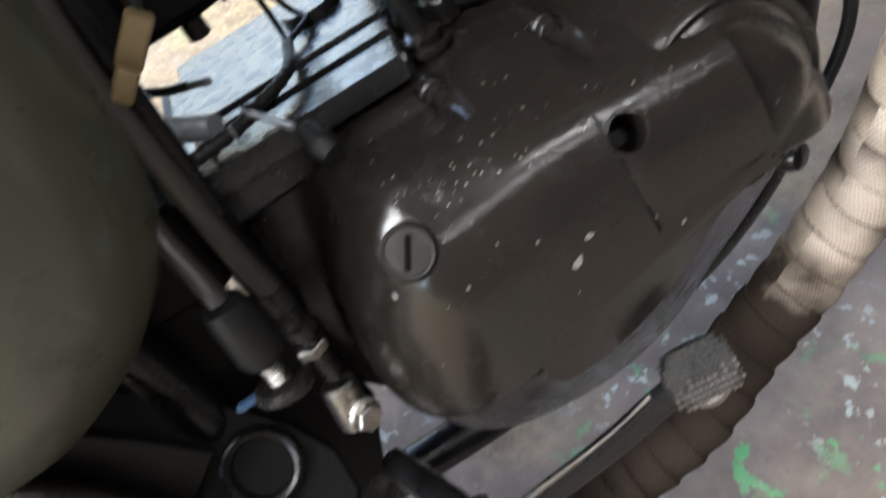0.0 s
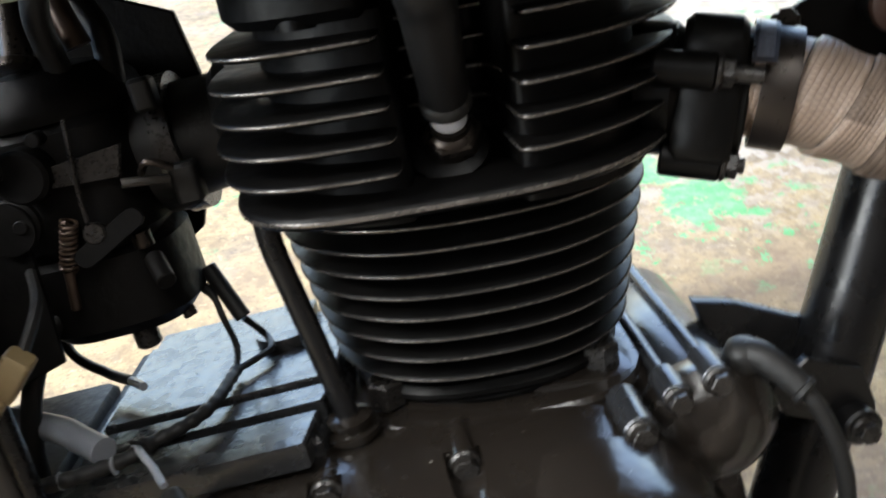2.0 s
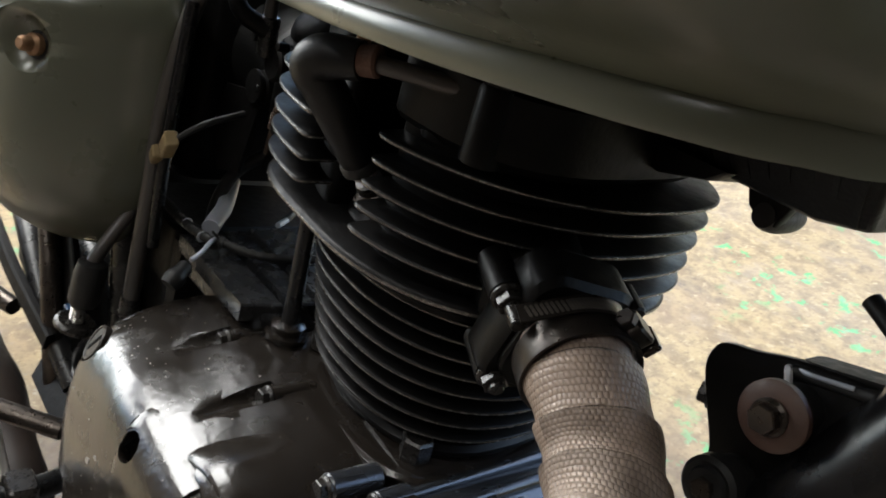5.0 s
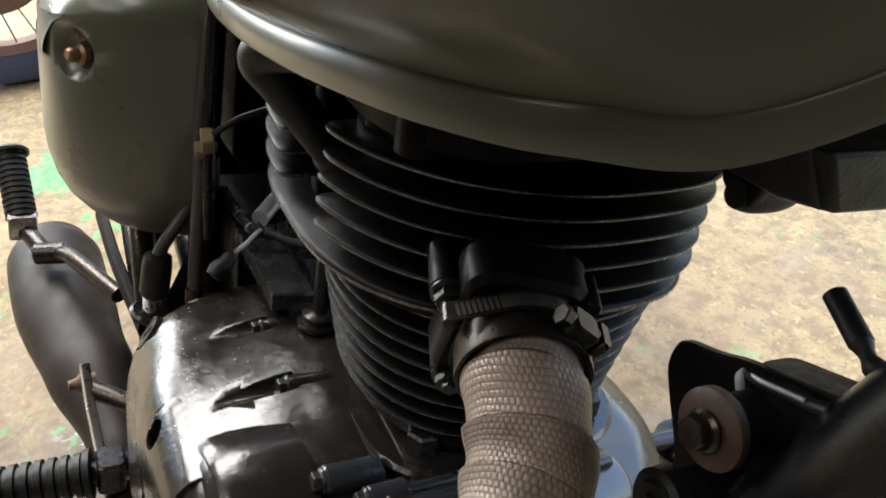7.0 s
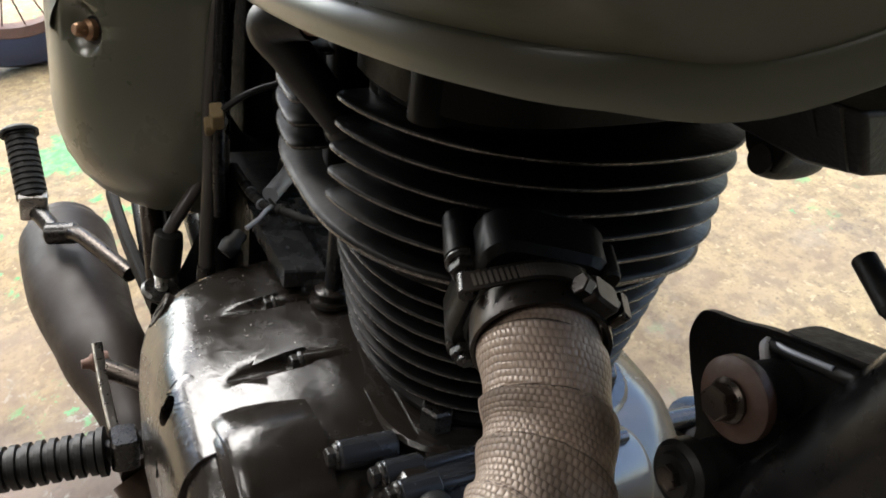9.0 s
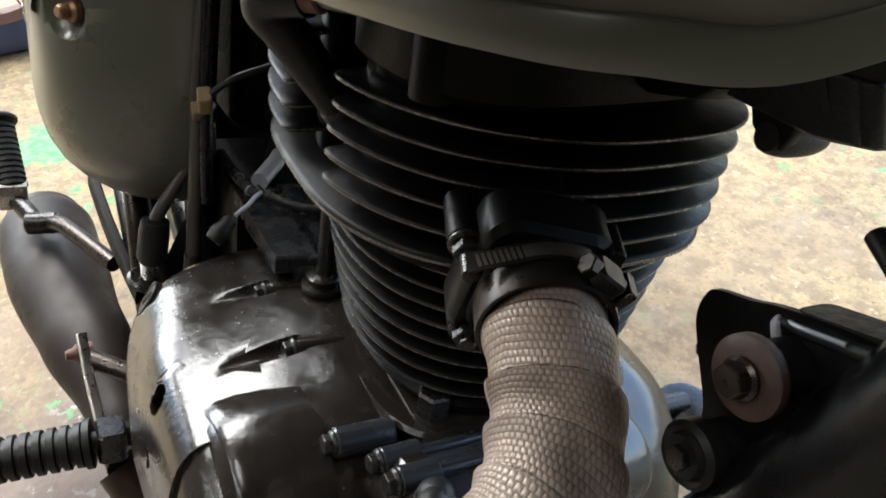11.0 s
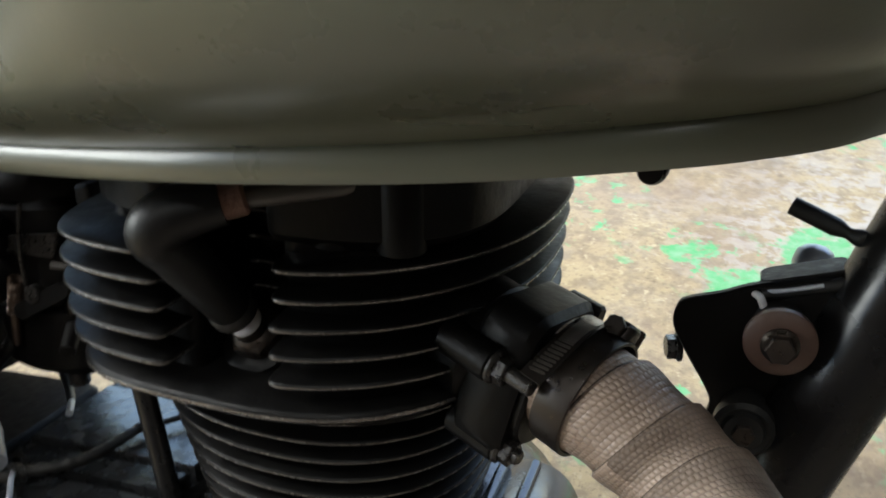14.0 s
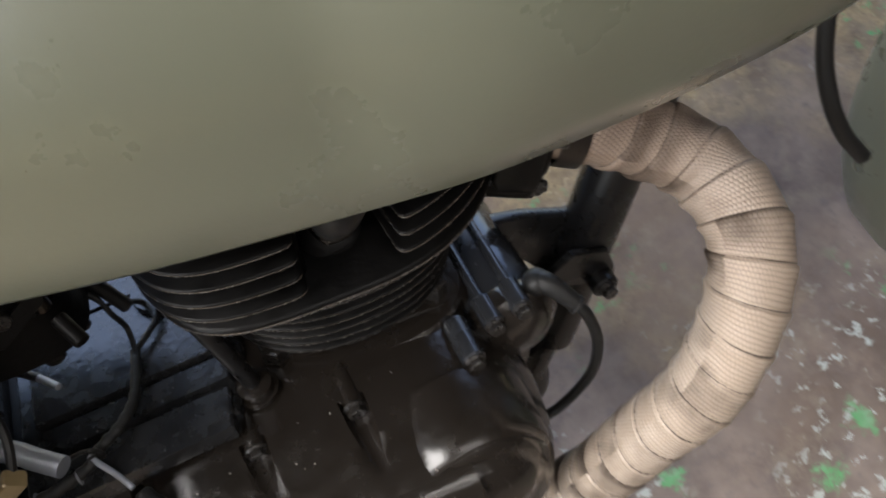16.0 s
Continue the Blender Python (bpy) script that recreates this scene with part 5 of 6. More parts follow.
def cables():
    a = part("clutch_cable", tube([(-0.15, -0.09, 0.66), (-0.176, -0.108, 0.6), (-0.19, -0.117, 0.52), (-0.193, -0.117, 0.46), (-0.192, -0.119, 0.4), (-0.19, -0.12, 0.378)], 0.0055, 14, 50), CABLE, bike, "dull black control cable")
    part("adjuster", lathe((-0.19, -0.12, 0.38), (-0.03, -0.03, -1), [(0.0065, 0), (0.0068, 0.012), (0.005, 0.014), (0.005, 0.022), (0.0075, 0.023), (0.0075, 0.029), (0.0045, 0.03), (0.0045, 0.06)], 18), BOLT, a)
    part("adjuster_nut", prism([(0.008 * math.cos(radians(60 * k)), 0.008 * math.sin(radians(60 * k))) for k in range(6)], 0, 0.006, aim((-0.1915, -0.1215, 0.345), (0, 0, -1)), 0.0008), STEEL, a)
    fit = part("banjo_fitting", rod((-0.193, -0.124, 0.318), (-0.196, -0.128, 0.292), 0.009, 20), STEEL, a, "bare steel cable end fitting")
    hex_bolt(fit, V(-0.19, -0.134, 0.3), (0.3, -0.9, 0.1), 0.012, STEEL)
    b = part("brake_cable", tube([(-0.185, -0.112, 0.49), (-0.2, -0.115, 0.465), (-0.21, -0.12, 0.438), (-0.206, -0.138, 0.41), (-0.204, -0.145, 0.396)], 0.0048, 14, 40), CABLE, bike, "dull brown-black control cable")
    part("cable_boot", lathe((-0.204, -0.143, 0.402), (-0.02, -0.1, -1), [(0.006, 0), (0.0095, 0.002), (0.0105, 0.01), (0.0105, 0.03), (0.0085, 0.034)], 24), RUBBER, b)
    thr = [(-0.205 + 0.0042 * math.cos(k * 1.1), -0.149 + 0.0042 * math.sin(k * 1.1), 0.37 - 0.00028 * k) for k in range(60)]
    part("thread", tube(thr, 0.0006, 6, 180), STEEL, b)
    part("cable_nut", rod((-0.205, -0.149, 0.356), (-0.206, -0.15, 0.35), 0.014, 24), BOLT, b)
    # small blue block in place of a pale blue highlight
    part("blue_glint_block", block((-0.222, -0.15, 0.356), (0.011, 0.004, 0.0035), 0.001), BLUE, b)
    br = part("breather_pipe", tube([(-0.07, -0.069, 0.41), (-0.071, -0.068, 0.43), (-0.077, -0.066, 0.48), (-0.08, -0.065, 0.508), (-0.078, -0.064, 0.53)], 0.0052, 16, 40), SATIN, bike, "black oil feed pipe beside the cylinder")
    part("pipe_collar", lathe((-0.07, -0.069, 0.408), (0, 0, 1), [(0.0142, 0), (0.0142, 0.0032), (0.0108, 0.0038), (0.0108, 0.0062), (0.013, 0.0066), (0.013, 0.0092), (0.0092, 0.0096), (0.0092, 0.0125), (0.0104, 0.0128), (0.0104, 0.0145), (0.0066, 0.016)], 32), CASE, br)
    return a, b, br


def loom():
    w = part("wiring_loom", tube([(-0.235, -0.092, 0.436), (-0.199, -0.0915, 0.4365), (-0.178, -0.0905, 0.437), (-0.16, -0.0852, 0.437), (-0.153, -0.0776, 0.437), (-0.139, -0.068, 0.437), (-0.1295, -0.054, 0.4372), (-0.124, -0.0265, 0.438)],
                                        lambda f, s: 0.0036 - 0.0008 * f + 0.0003 * math.sin(s * 900), 12, 90), RUBBER, bike, "black taped wiring loom over the gearbox")
    part("wire", tube([(-0.124, -0.0268, 0.438), (-0.114, -0.017, 0.438), (-0.1085, -0.009, 0.4385), (-0.113, 0.002, 0.442), (-0.118, -0.006, 0.456)], 0.0018, 8, 30), RUBBER, w)
    part("wire_sleeve", rod((-0.1163, -0.012, 0.4585), (-0.1275, -0.004, 0.486), 0.0042, 14), RUBBER, w)
    part("wire", tube([(-0.124, -0.0265, 0.438), (-0.1238, -0.0141, 0.445), (-0.1248, -0.0157, 0.4621), (-0.128, -0.0102, 0.4735), (-0.1367, -0.0058, 0.4819), (-0.15, -0.008, 0.492)], lambda f, s: 0.0017 + 0.0018 * max(0, min(1, (f - 0.55) * 5)), 8, 40), RUBBER, w)
    part("grey_wire", tube([(-0.1578, -0.081, 0.4395), (-0.153, -0.088, 0.438), (-0.1479, -0.0945, 0.4345), (-0.142, -0.104, 0.431)], 0.0016, 10, 24), SILVER, w)
    part("branch_wire", tube([(-0.153, -0.0776, 0.437), (-0.165, -0.074, 0.436), (-0.178, -0.078, 0.433), (-0.18, -0.088, 0.426)], 0.0012, 8, 20), RUBBER, w)
    knot = part("cable_tie", lathe((-0.1545, -0.0795, 0.437), (0.5, 0.7, 0), [(0.0035, -0.0015), (0.0046, -0.001), (0.0046, 0.001), (0.0035, 0.0015)], 14), RUBBER, w)
    part("tie_tail", rod((-0.1545, -0.082, 0.4405), (-0.157, -0.086, 0.4445), 0.0009, 6), RUBBER, knot)
    part("neutral_switch", lathe((-0.139, -0.107, 0.43), (0.25, -0.6, -0.55), [(0.0035, 0), (0.005, 0.002), (0.005, 0.007), (0.0065, 0.009), (0.0068, 0.013), (0.0055, 0.018)], 20), RUBBER, w)
    for k in range(4):
        part("tape_band", lathe(V(-0.199 + 0.011 * k, -0.0915 + 0.001 * k, 0.4366), (1, 0.1, 0), [(0.0037, 0), (0.0041, 0.0005), (0.0037, 0.001)], 12), SILVER if k % 2 else RUBBER, w)
    con = part("connector", block((-0.1715, -0.1175, 0.497), (0.0105, 0.0085, 0.021), 0.002, Matrix.Rotation(radians(48), 4, "Y") @ Matrix.Rotation(radians(10), 4, "X"), 0.001), PLASTIC, w, "yellowed cream wire connector")
    part("connector_half", block((-0.1835, -0.1195, 0.4862), (0.0088, 0.0072, 0.014), 0.002, Matrix.Rotation(radians(48), 4, "Y") @ Matrix.Rotation(radians(10), 4, "X"), 0.001), PLASTIC, con)
    part("connector_wire", tube([(-0.1655, -0.1165, 0.5025), (-0.162, -0.1, 0.515), (-0.175, -0.07, 0.52)], 0.0022, 8, 20), RUBBER, con)
    part("silver_hose", tube([(-0.171, -0.081, 0.4405), (-0.183, -0.0715, 0.443), (-0.1965, -0.061, 0.446), (-0.235, -0.04, 0.45)], 0.006, 16, 24), SILVER, w)
    return w


def foot_controls():
    peg0, peg1 = V(-0.174, -0.194, 0.24), V(-0.19, -0.3, 0.226)
    d = (peg1 - peg0)
    prof, L = [], d.length
    n = 11
    for k in range(n):
        s0 = 0.006 + (L - 0.012) * k / n
        s1 = 0.006 + (L - 0.012) * (k + 0.7) / n
        prof += [(0.0135, s0), (0.0162, s0 + 0.0008), (0.0162, s1 - 0.0008), (0.0135, s1)]
    rider = part("rider_footpeg", lathe(peg0, d, [(0.008, -0.02), (0.008, 0), (0.0182, 0.0005), (0.0182, 0.005)] + prof + [(0.0182, L - 0.006), (0.0182, L - 0.001), (0.014, L)], 36), RUBBER, bike, "black ribbed rubber rider footpeg")
    part("peg_hinge", block(peg0 + V(0.0, 0.012, 0.0), (0.026, 0.02, 0.026), 0.005, None, 0.002), BOLT, rider)
    part("peg_bracket", tube([peg0 + V(0, 0.012, 0), (-0.18, -0.16, 0.24), (-0.2, -0.11, 0.235)], 0.009, 14, 20), SATIN, rider)
    # brake pedal: a flat arm and a knurled pad
    tip = V(-0.042, -0.178, 0.244)
    flat = lambda w: 1 / ((abs(math.cos(w)) / 0.0042) ** 6 + (abs(math.sin(w)) / 0.0085) ** 6) ** (1 / 6)
    arm = part("brake_pedal", tube([(-0.21, -0.14, 0.172), (-0.15, -0.146, 0.184), (-0.095, -0.157, 0.205), (-0.062, -0.166, 0.225), tip - V(0, -0.004, 0.006)], lambda f, s: flat, 32, 40), SATIN, bike, "worn black brake pedal with a knurled pad")
    part("worn_edge", tube([(-0.15, -0.147, 0.1925), (-0.095, -0.158, 0.2135), (-0.066, -0.1655, 0.232)], 0.0016, 8, 24), WORNPAD, arm)
    m = aim(tip, (-0.1, -0.72, 0.68))
    pad = part("pedal_pad", prism(rounded(0.036, 0.03, 0.012), -0.006, 0.004, m, 0.0015), BOLT, arm, "knurled worn steel pedal pad")
    kn, worn = bmesh.new(), bmesh.new()
    for i in range(12):
        for j in range(10):
            x, y = -0.0165 + 0.003 * i, -0.0135 + 0.003 * j
            if math.hypot(max(abs(x) - 0.009, 0), max(abs(y) - 0.006, 0)) < 0.0095:
                lathe_into(worn if y + 0.3 * x * math.sin(900 * x + 500 * y) > 0.003 else kn, m @ V(x, y, 0.0036), m.to_3x3() @ V(0, 0, 1), [(0.00165, 0), (0.0009, 0.0013)], 4)
    part("knurling", kn, BOLT, pad, smooth=0, kind="stuff")
    part("worn_knurling", worn, WORNPAD, pad, smooth=0, kind="stuff")
    rim = [m @ V(0.0168 * math.cos(a), 0.0148 * math.sin(a), 0.0012) for a in (radians(48 + 9 * k) for k in range(10))]
    part("worn_rim", tube(rim, lambda f, s: 0.0008 + 0.0022 * math.sin(math.pi * f), 10, 24), STEEL, pad)
    # passenger peg, folded up, and its hanger
    q0, q1 = V(-0.492, -0.231, 0.304), V(-0.54, -0.238, 0.356)
    d = q1 - q0
    L = d.length
    prof = []
    for k in range(12):
        s0, s1 = L * k / 12, L * (k + 0.65) / 12
        prof += [(0.0128, s0), (0.0146, s0 + 0.0006), (0.0146, s1), (0.0128, s1 + 0.0004)]
    pas = part("passenger_footpeg", lathe(q0, d, prof + [(0.018, L - 0.003), (0.0185, L), (0.016, L + 0.003)], 30), RUBBER, bike, "black rubber passenger footpeg, folded up")
    part("peg_block", block(q0 - d.normalized() * 0.006, (0.024, 0.026, 0.024), 0.003, None, 0.001), STEEL, pas)
    part("peg_hanger", tube([q0 - d.normalized() * 0.012, (-0.468, -0.222, 0.292), (-0.446, -0.213, 0.287)], 0.0085, 12, 16), BOLT, pas)
    part("hanger_bolt", rod((-0.446, -0.222, 0.287), (-0.438, -0.195, 0.29), 0.0105, 16), BOLT, pas)
    part("hanger_bar", tube([(-0.435, -0.2, 0.291), (-0.414, -0.19, 0.296), (-0.341, -0.157, 0.293)], 0.0075, 14, 16), DARKSTEEL, pas)
    m = Matrix(((1, 0, 0), (0, 0, -1), (0, 1, 0))).to_4x4()
    part("hanger_plate", prism([(-0.46, 0.37), (-0.40, 0.405), (-0.30, 0.395), (-0.255, 0.33), (-0.33, 0.27), (-0.44, 0.29)], 0.128, 0.134, m, 0.0012), DULLBLACK, pas)
    part("hanger_tube", tube([(-0.47, -0.14, 0.375), (-0.39, -0.141, 0.345), (-0.3, -0.139, 0.3), (-0.25, -0.13, 0.27)], 0.0095, 16, 24), SATIN, pas)
    part("hanger_tube", tube([(-0.35, -0.14, 0.4), (-0.31, -0.142, 0.36), (-0.285, -0.141, 0.3), (-0.28, -0.135, 0.24)], 0.0085, 16, 24), DARKSTEEL, pas)
    part("rusty_bar", tube([(-0.41, -0.165, 0.345), (-0.35, -0.158, 0.322), (-0.275, -0.145, 0.297)], lambda f, s: flat, 24, 16), DULLBLACK, pas)
    part("steel_strut", tube([(-0.395, -0.12, 0.322), (-0.37, -0.12, 0.297), (-0.342, -0.12, 0.27)], lambda f, s: flat, 24, 16), DARKSTEEL, pas)
    return rider, arm, pas


def muffler():
    pts = [(-0.2, -0.165, 0.19), (-0.26, -0.172, 0.205), (-0.33, -0.182, 0.215), (-0.4, -0.193, 0.22), (-0.47, -0.2, 0.226), (-0.53, -0.203, 0.235), (-0.565, -0.204, 0.241)]
    rad = [(0.0, 0.0195), (0.12, 0.023), (0.4, 0.0385), (0.7, 0.047), (0.88, 0.047), (0.96, 0.038), (1.0, 0.02)]

    def r(f, s):
        for (a, x), (b, y) in zip(rad, rad[1:]):
            if f <= b:
                u = (f - a) / (b - a)
                u = u * u * (3 - 2 * u)
                return x + (y - x) * u
        return rad[-1][1]

    muf = part("muffler", tube(pts, r, 40, 60), MUFFLER, bike, "dark brown-grey painted muffler")
    bar = lambda w: 1 / ((abs(math.cos(w)) / 0.0038) ** 5 + (abs(math.sin(w)) / 0.0028) ** 5) ** (1 / 5)
    part("muffler_stay", tube([(-0.243, -0.193, 0.29), (-0.22, -0.191, 0.266), (-0.192, -0.187, 0.24)], lambda f, s: bar, 24, 16), STEEL, muf)
    part("stay_bolt", lathe((-0.25, -0.185, 0.268), (0.1, -1, 0), [(0.0075, 0), (0.0075, 0.012), (0.005, 0.014), (0.0035, 0.02)], 14), RUST, muf)
    part("stay_spacer", rod((-0.235, -0.19, 0.272), (-0.2, -0.15, 0.268), 0.0075, 16), DARKSTEEL, muf)
    return muf


def frame_rails():
    f = part("top_tube", tube([(-0.25, 0, 0.66), (0.0, 0, 0.662), (0.2, 0, 0.69), (0.36, 0, 0.76)], 0.021, 24, 30), FRAME, bike, "black frame backbone tube under the tank")
    body = bmesh.new()
    lower, upper = [(0.108, 0.6035), (0.128, 0.5985), (0.17, 0.597), (0.19, 0.6008)], [(0.104, 0.619), (0.13, 0.62), (0.17, 0.621), (0.1965, 0.6225)]
    loft(body, [[V(x0, -0.0105, z0), V(x1, -0.031, z1), V(x1, 0.036, z1 + 0.002), V(x0, 0.02, z0)] for (x0, z0), (x1, z1) in zip(lower, upper)])
    c = part("regulator", body, RUBBER, bike, "black finned voltage regulator under the tank", smooth=20, bevel=0.002)
    for k in range(8):
        f = 0.08 + 0.12 * k
        x0, x1 = 0.118 + 0.072 * f, 0.114 + 0.082 * f
        z0, z1 = 0.6 + 0.0006 * f, 0.6195 + 0.0025 * f
        rib = bmesh.new()
        loft(rib, [[V(x + dx, y + dy, z) for dx, dy in ((-0.0014, 0.002), (-0.0012, -0.0016), (0.0012, -0.0016), (0.0014, 0.002))] for x, y, z in ((x0, -0.0105, z0), (x1, -0.031, z1))])
        part("regulator_fin", rib, RUBBER, c)
    part("rubber_mount", tube([(0.1475, -0.004, 0.5895), (0.1475, 0.008, 0.5885), (0.148, 0.022, 0.589)], lambda f, s: 0.0066 - 0.0016 * abs(2 * f - 1) ** 3, 20, 14), RUBBER, c)
    part("mount_tab", prism([(0.134, 0.602), (0.139, 0.591), (0.146, 0.5855), (0.153, 0.5865), (0.158, 0.6)], -0.004, 0.003, Matrix(((1, 0, 0), (0, 0, -1), (0, 1, 0))).to_4x4(), 0.0008), DULLBLACK, c)
    steady = part("head_steady", prism([(0.06, 0.612), (0.066, 0.596), (0.088, 0.5925), (0.104, 0.5905), (0.128, 0.596), (0.136, 0.602), (0.11, 0.603), (0.088, 0.604)], -0.012, 0.02, Matrix(((1, 0, 0), (0, 0, -1), (0, 1, 0))).to_4x4(), 0.0015), DULLBLACK, bike, "black head steady plate")
    hex_bolt(steady, V(0.085, -0.02, 0.6), (0, -1, 0), 0.01)
    t = part("seat_tube", tube([(-0.28, -0.09, 0.66), (-0.268, -0.1, 0.5), (-0.262, -0.1, 0.38), (-0.26, -0.09, 0.25)], 0.0125, 18, 30), FRAME, bike, "black frame tube beside the side cover")
    u = part("side_strut", tube([(-0.178, -0.113, 0.585), (-0.183, -0.114, 0.5), (-0.188, -0.112, 0.42)], 0.0045, 10, 20), FRAME, bike, "thin black strut")
    hose = part("cross_wire", tube([(-0.23, 0.04, 0.478), (-0.215, 0.01, 0.455), (-0.193, -0.007, 0.445), (-0.176, -0.022, 0.444)], 0.0026, 10, 24), RUBBER, bike, "thin black wire with a bare end")
    part("bare_end", rod((-0.177, -0.021, 0.444), (-0.166, -0.034, 0.4445), 0.0022, 10), SILVER, hose)
    return f


cylinder_barrel()
cylinder_head()
plug_cap()
clamp_screw(*exhaust())
crankcase()
clutch_cover()
case_top()
starter()
down_tube()
mount_bracket()
tank()
side_cover()
carburettor()
airbox()
pivot()
cables()
loom()
foot_controls()
muffler()
frame_rails()


# ---- running gear that carries the bike ----
def wheel(name, c, r, label, parent, d=(0, 1, 0), tyre=RUBBER, metal=STEEL):
    """A spoked wheel about the axle d: tyre, rim, hub and spokes."""
    c, d = V(c), V(*d)
    e1 = V(d.y, -d.x, 0)
    w = new(name)
    w.parent = parent
    tagged(w, label=label)
    prof = [(r - 0.075, -0.03), (r - 0.045, -0.044), (r - 0.012, -0.036), (r, -0.012), (r, 0.012), (r - 0.012, 0.036), (r - 0.045, 0.044), (r - 0.075, 0.03), (r - 0.075, -0.03)]
    bm = bmesh.new()
    rings = [[c + d * h + (e1 * math.cos(a) + V(0, 0, 1) * math.sin(a)) * q for a in (2 * math.pi * j / 72 for j in range(72))] for q, h in prof]
    loft(bm, rings, cap=False)
    part("tyre", bm, tyre, w)
    bm = bmesh.new()
    prof = [(r - 0.068, -0.03), (r - 0.072, -0.034), (r - 0.09, -0.02), (r - 0.09, 0.02), (r - 0.072, 0.034), (r - 0.068, 0.03), (r - 0.068, -0.03)]
    rings = [[c + d * h + (e1 * math.cos(a) + V(0, 0, 1) * math.sin(a)) * q for a in (2 * math.pi * j / 72 for j in range(72))] for q, h in prof]
    loft(bm, rings, cap=False)
    part("rim", bm, metal, w)
    part("hub", lathe(c - d * 0.06, d, [(0.03, 0), (0.055, 0.004), (0.055, 0.03), (0.035, 0.035), (0.035, 0.085), (0.055, 0.09), (0.055, 0.116), (0.03, 0.12)], 32), metal, w)
    for k in range(28):
        a = 2 * math.pi * k / 28
        s = 0.035 if k % 2 else -0.035
        a2 = a + 0.35 * (1 if k % 4 < 2 else -1)
        o = e1 * math.cos(a) + V(0, 0, math.sin(a))
        q = e1 * math.cos(a2) + V(0, 0, math.sin(a2))
        part("spoke", tube([c + q * 0.05 + d * s, c + o * (r - 0.085)], 0.0018, 6), metal, w)
    return w


HOSE = [(0.31, -0.05, 0.66), (0.298, -0.055, 0.58), (0.296, -0.06, 0.53), (0.297, -0.066, 0.49), (0.301, -0.076, 0.46), (0.311, -0.085, 0.433), (0.325, -0.094, 0.412)]
FRONT, REAR = V(0.838, 0, 0.262), V(-0.70, 0, 0.384)
wheel("front_wheel", FRONT, 0.298, "spoked front wheel with a black tyre", bike)
wheel("rear_wheel", REAR, 0.298, "spoked rear wheel with a black tyre", bike)


def front_end():
    guard = bmesh.new()
    rings = []
    for k in range(40):
        a = radians(12 + 200 * k / 39)
        c = FRONT + V(math.cos(a), 0, math.sin(a)) * 0.0
        o = V(math.cos(a), 0, math.sin(a))
        rings.append([FRONT + o * q + V(0, y, 0) for y, q in ((-0.066, 0.318), (-0.064, 0.335), (-0.045, 0.348), (0, 0.353), (0.045, 0.348), (0.064, 0.335), (0.066, 0.318), (0.061, 0.335), (0.043, 0.344), (0, 0.349), (-0.043, 0.344), (-0.061, 0.335))])
    loft(guard, rings)
    part("front_mudguard", guard, OLIVE, bike, "satin olive green front mudguard")
    for y in (-0.1, 0.1):
        leg = part("fork_leg", tube([FRONT + V(0, y, 0), FRONT + V(-0.36, y, 0.72)], 0.018, 24), STEEL, bike, "steel fork leg")
        part("slider", tube([FRONT + V(0.01, y, -0.02), FRONT + V(-0.16, y, 0.32)], 0.026, 24), SATIN, leg)
    part("axle", rod(FRONT - V(0, 0.12, 0), FRONT + V(0, 0.12, 0), 0.009), STEEL, bike)
    part("steering_head", tube([(0.38, 0, 0.72), (0.34, 0, 0.87)], 0.03, 24), FRAME, bike)
    part("fork_yoke", block((0.345, 0, 0.9), (0.08, 0.25, 0.03), 0.02, Matrix.Rotation(radians(-26), 4, "Y"), 0.004), SATIN, bike)
    part("fork_yoke", block((0.4, 0, 0.74), (0.08, 0.25, 0.03), 0.02, Matrix.Rotation(radians(-26), 4, "Y"), 0.004), SATIN, bike)
    part("brake_hose", tube(HOSE, 0.0052, 12, 40), RUBBER, bike, "black brake hose hanging by the fork")


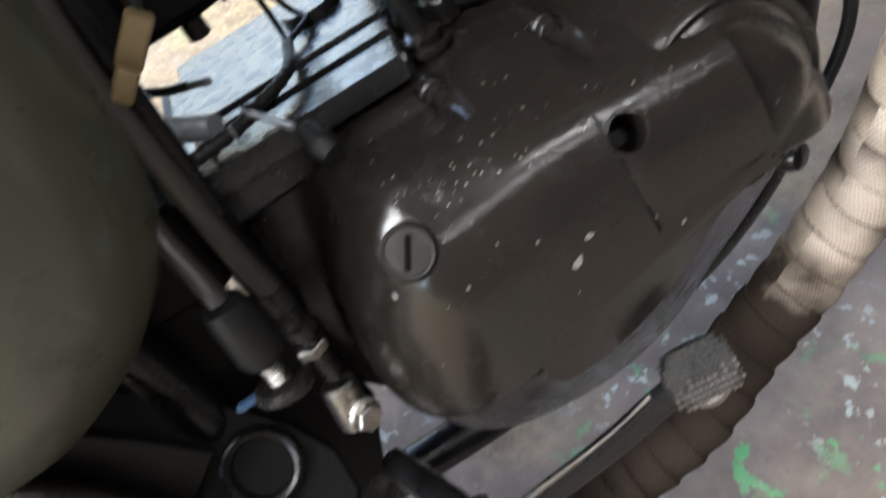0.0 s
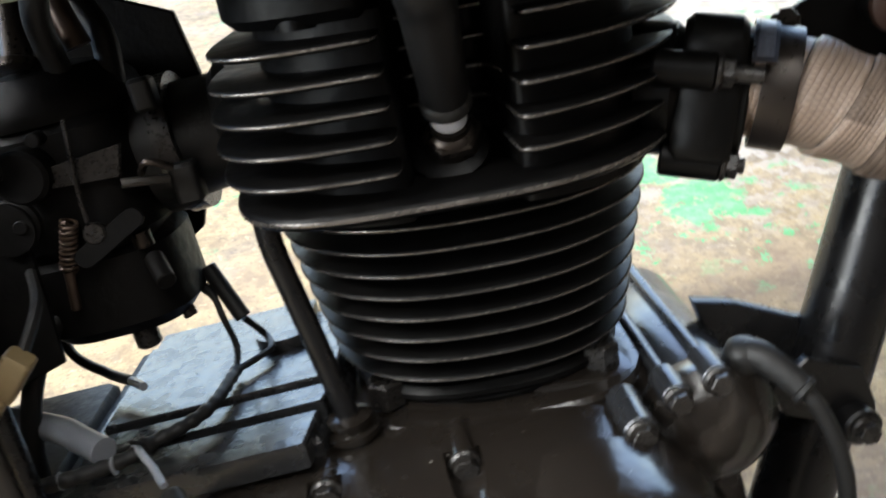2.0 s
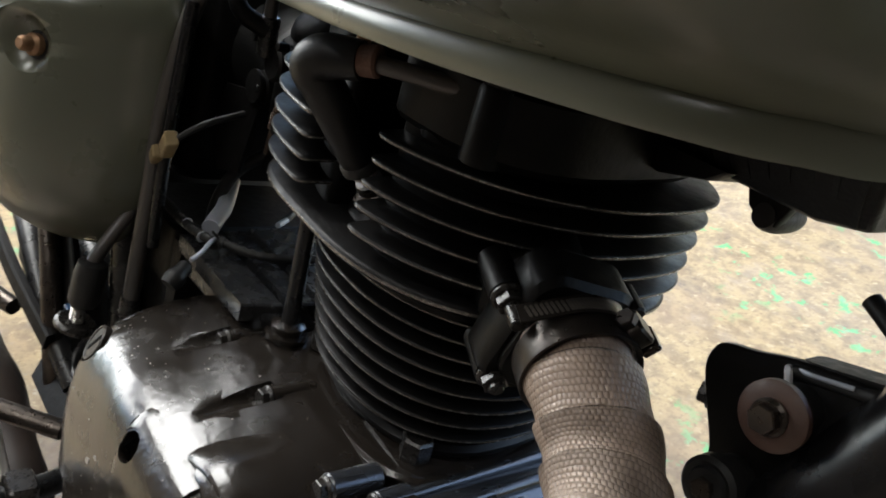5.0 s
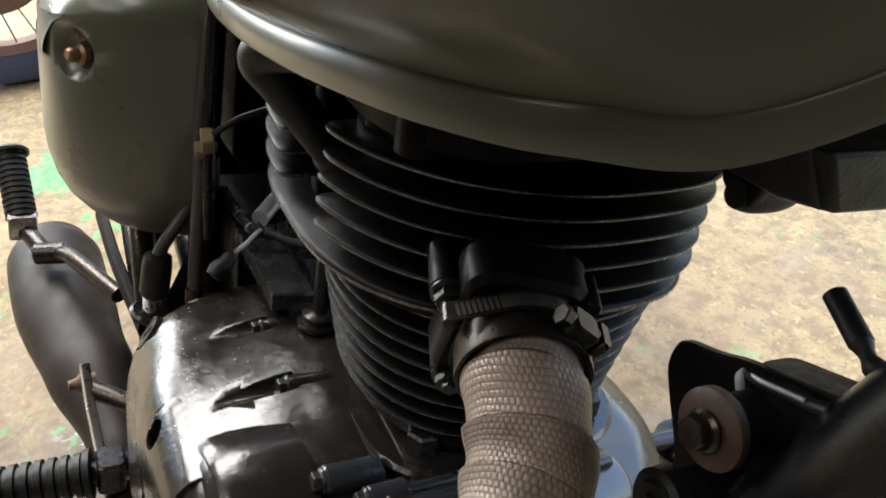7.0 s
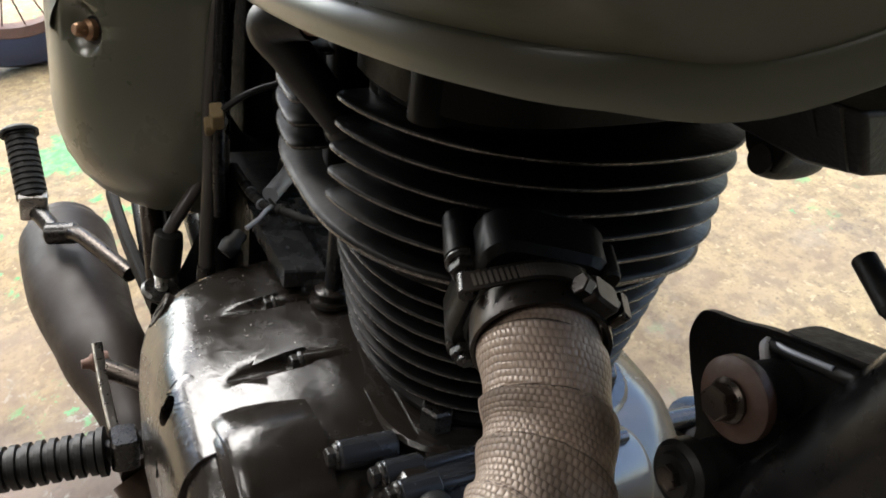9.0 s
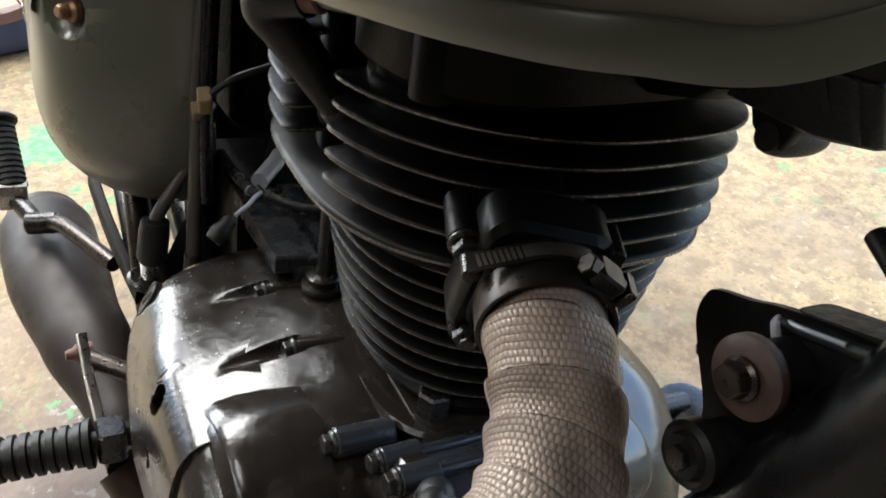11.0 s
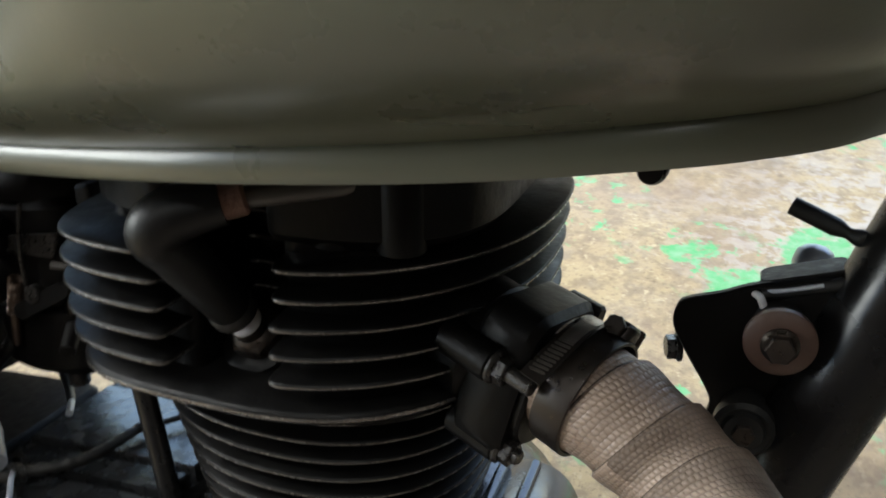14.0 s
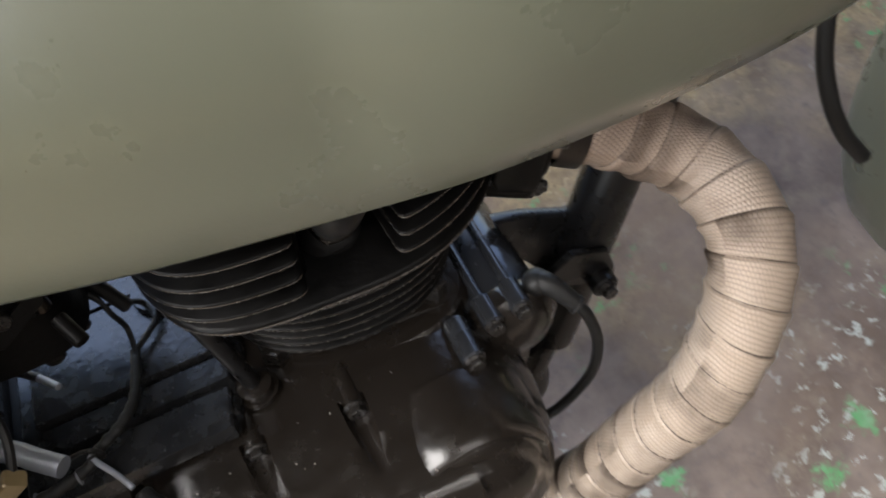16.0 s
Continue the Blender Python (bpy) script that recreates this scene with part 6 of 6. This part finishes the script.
def rear_end():
    for y in (-0.085, 0.085):
        part("swing_arm_leg", tube([(-0.25, y, 0.29), (-0.45, y, 0.33), REAR + V(0, y, 0)], 0.017, 18, 20), FRAME, bike, "black swing arm leg")
        part("rear_shock", tube([REAR + V(0.03, y * 1.25, 0.02), (-0.55, y * 1.25, 0.68)], 0.022, 20), SATIN, bike, "black rear shock absorber")
        part("seat_rail", tube([(-0.22, y, 0.66), (-0.5, y, 0.68), (-0.78, y, 0.72)], 0.011, 14, 20), FRAME, bike)
    # dark guard added to darken the bright gap round the rear wheel
    guard = bmesh.new()
    rings = []
    for k in range(36):
        a = radians(-35 + 175 * k / 35)
        o = V(math.cos(a), 0, math.sin(a))
        rings.append([REAR + o * q + V(0, y, 0) for y, q in ((-0.078, 0.3), (-0.076, 0.325), (-0.055, 0.338), (0, 0.342), (0.055, 0.338), (0.076, 0.325), (0.078, 0.3), (0.073, 0.325), (0.053, 0.334), (0, 0.338), (-0.053, 0.334), (-0.073, 0.325))])
    loft(guard, rings)
    part("rear_mudguard", guard, DULLBLACK, bike, "added dull black inner rear mudguard")
    part("axle", rod(REAR - V(0, 0.12, 0), REAR + V(0, 0.12, 0), 0.009), STEEL, bike)
    foot = BIKE.inverted() @ V(-0.16, 0.42, 0.006)
    stand = part("side_stand", tube([(-0.16, 0.07, 0.2), (-0.165, 0.16, 0.16), foot + V(0, 0, 0.004)], 0.011, 16, 20), FRAME, bike, "black side stand resting on the floor")
    part("stand_foot", lathe(foot, BIKE.inverted().to_3x3() @ V(0, 0, 1), [(0.03, -0.006), (0.03, 0.002), (0.018, 0.006)], 24), FRAME, stand)
    part("stand_mount", rod((-0.16, 0.03, 0.2), (-0.16, 0.085, 0.2), 0.02), FRAME, stand)


front_end()
rear_end()


# ---- another motorcycle parked behind, of which the rear wheel and chain show ----
other = new("parked_motorcycle")
tagged(other, label="parked motorcycle with rusty sprocket, rear wheel showing", category="motorcycle")
NAVY = material("dusty_navy_rubber", (0.035, 0.045, 0.085), 0.55, bump=0.3, wear=(0.07, 0.08, 0.11))
OC = V(-1.7, -0.17, 0.3)
ow = wheel("rear_wheel", OC, 0.3, "dusty dark blue-black tyre on a spoked wheel", other, (1, 0, 0), NAVY, RUST)
part("sprocket", lathe(OC + V(0.07, 0, 0), (1, 0, 0), [(0.03, 0), (0.03, 0.004), (0.12, 0.004), (0.125, 0.006), (0.125, 0.01), (0.03, 0.011)], 48), RUST, ow, "rusty rear sprocket")
link = bmesh.new()
prism_into(link, [(x * 0.011 + (0.006 * math.cos(a)) * 1, 0.006 * math.sin(a)) for x, a0 in ((1, -90), (-1, 90)) for a in (radians(a0 + 30 * k) for k in range(7))], -0.006, 0.006, None, 0.001)
chain = part("chain", link, STEEL, other, "loose steel drive chain")
chain_mesh = chain.data
low, high = BIKE @ V(-1.6, -0.1685, 0.12), BIKE @ V(-1.6, -0.195, 0.56)
for k in range(32):
    l = new("chain", chain_mesh) if k else chain
    l.parent = other
    q = low.lerp(high, k / 31) + V(0, 0.003 * math.sin(k * 0.7), 0)
    l.matrix_local = Matrix.Translation(q) @ Matrix.Rotation(radians(90 * (k % 2)), 4, "Z") @ Matrix.Rotation(radians(90), 4, "Y")
part("swing_arm_leg", tube([OC + V(0.06, 0, 0), OC + V(0.06, 0.45, 0.08)], 0.018, 16), FRAME, other)
part("seat_frame", tube([OC + V(0, 0, 0.35), OC + V(0, 0.5, 0.4), OC + V(0.02, 0.9, 0.1), OC + V(0, 0.8, -0.29)], 0.02, 16, 30), FRAME, other)
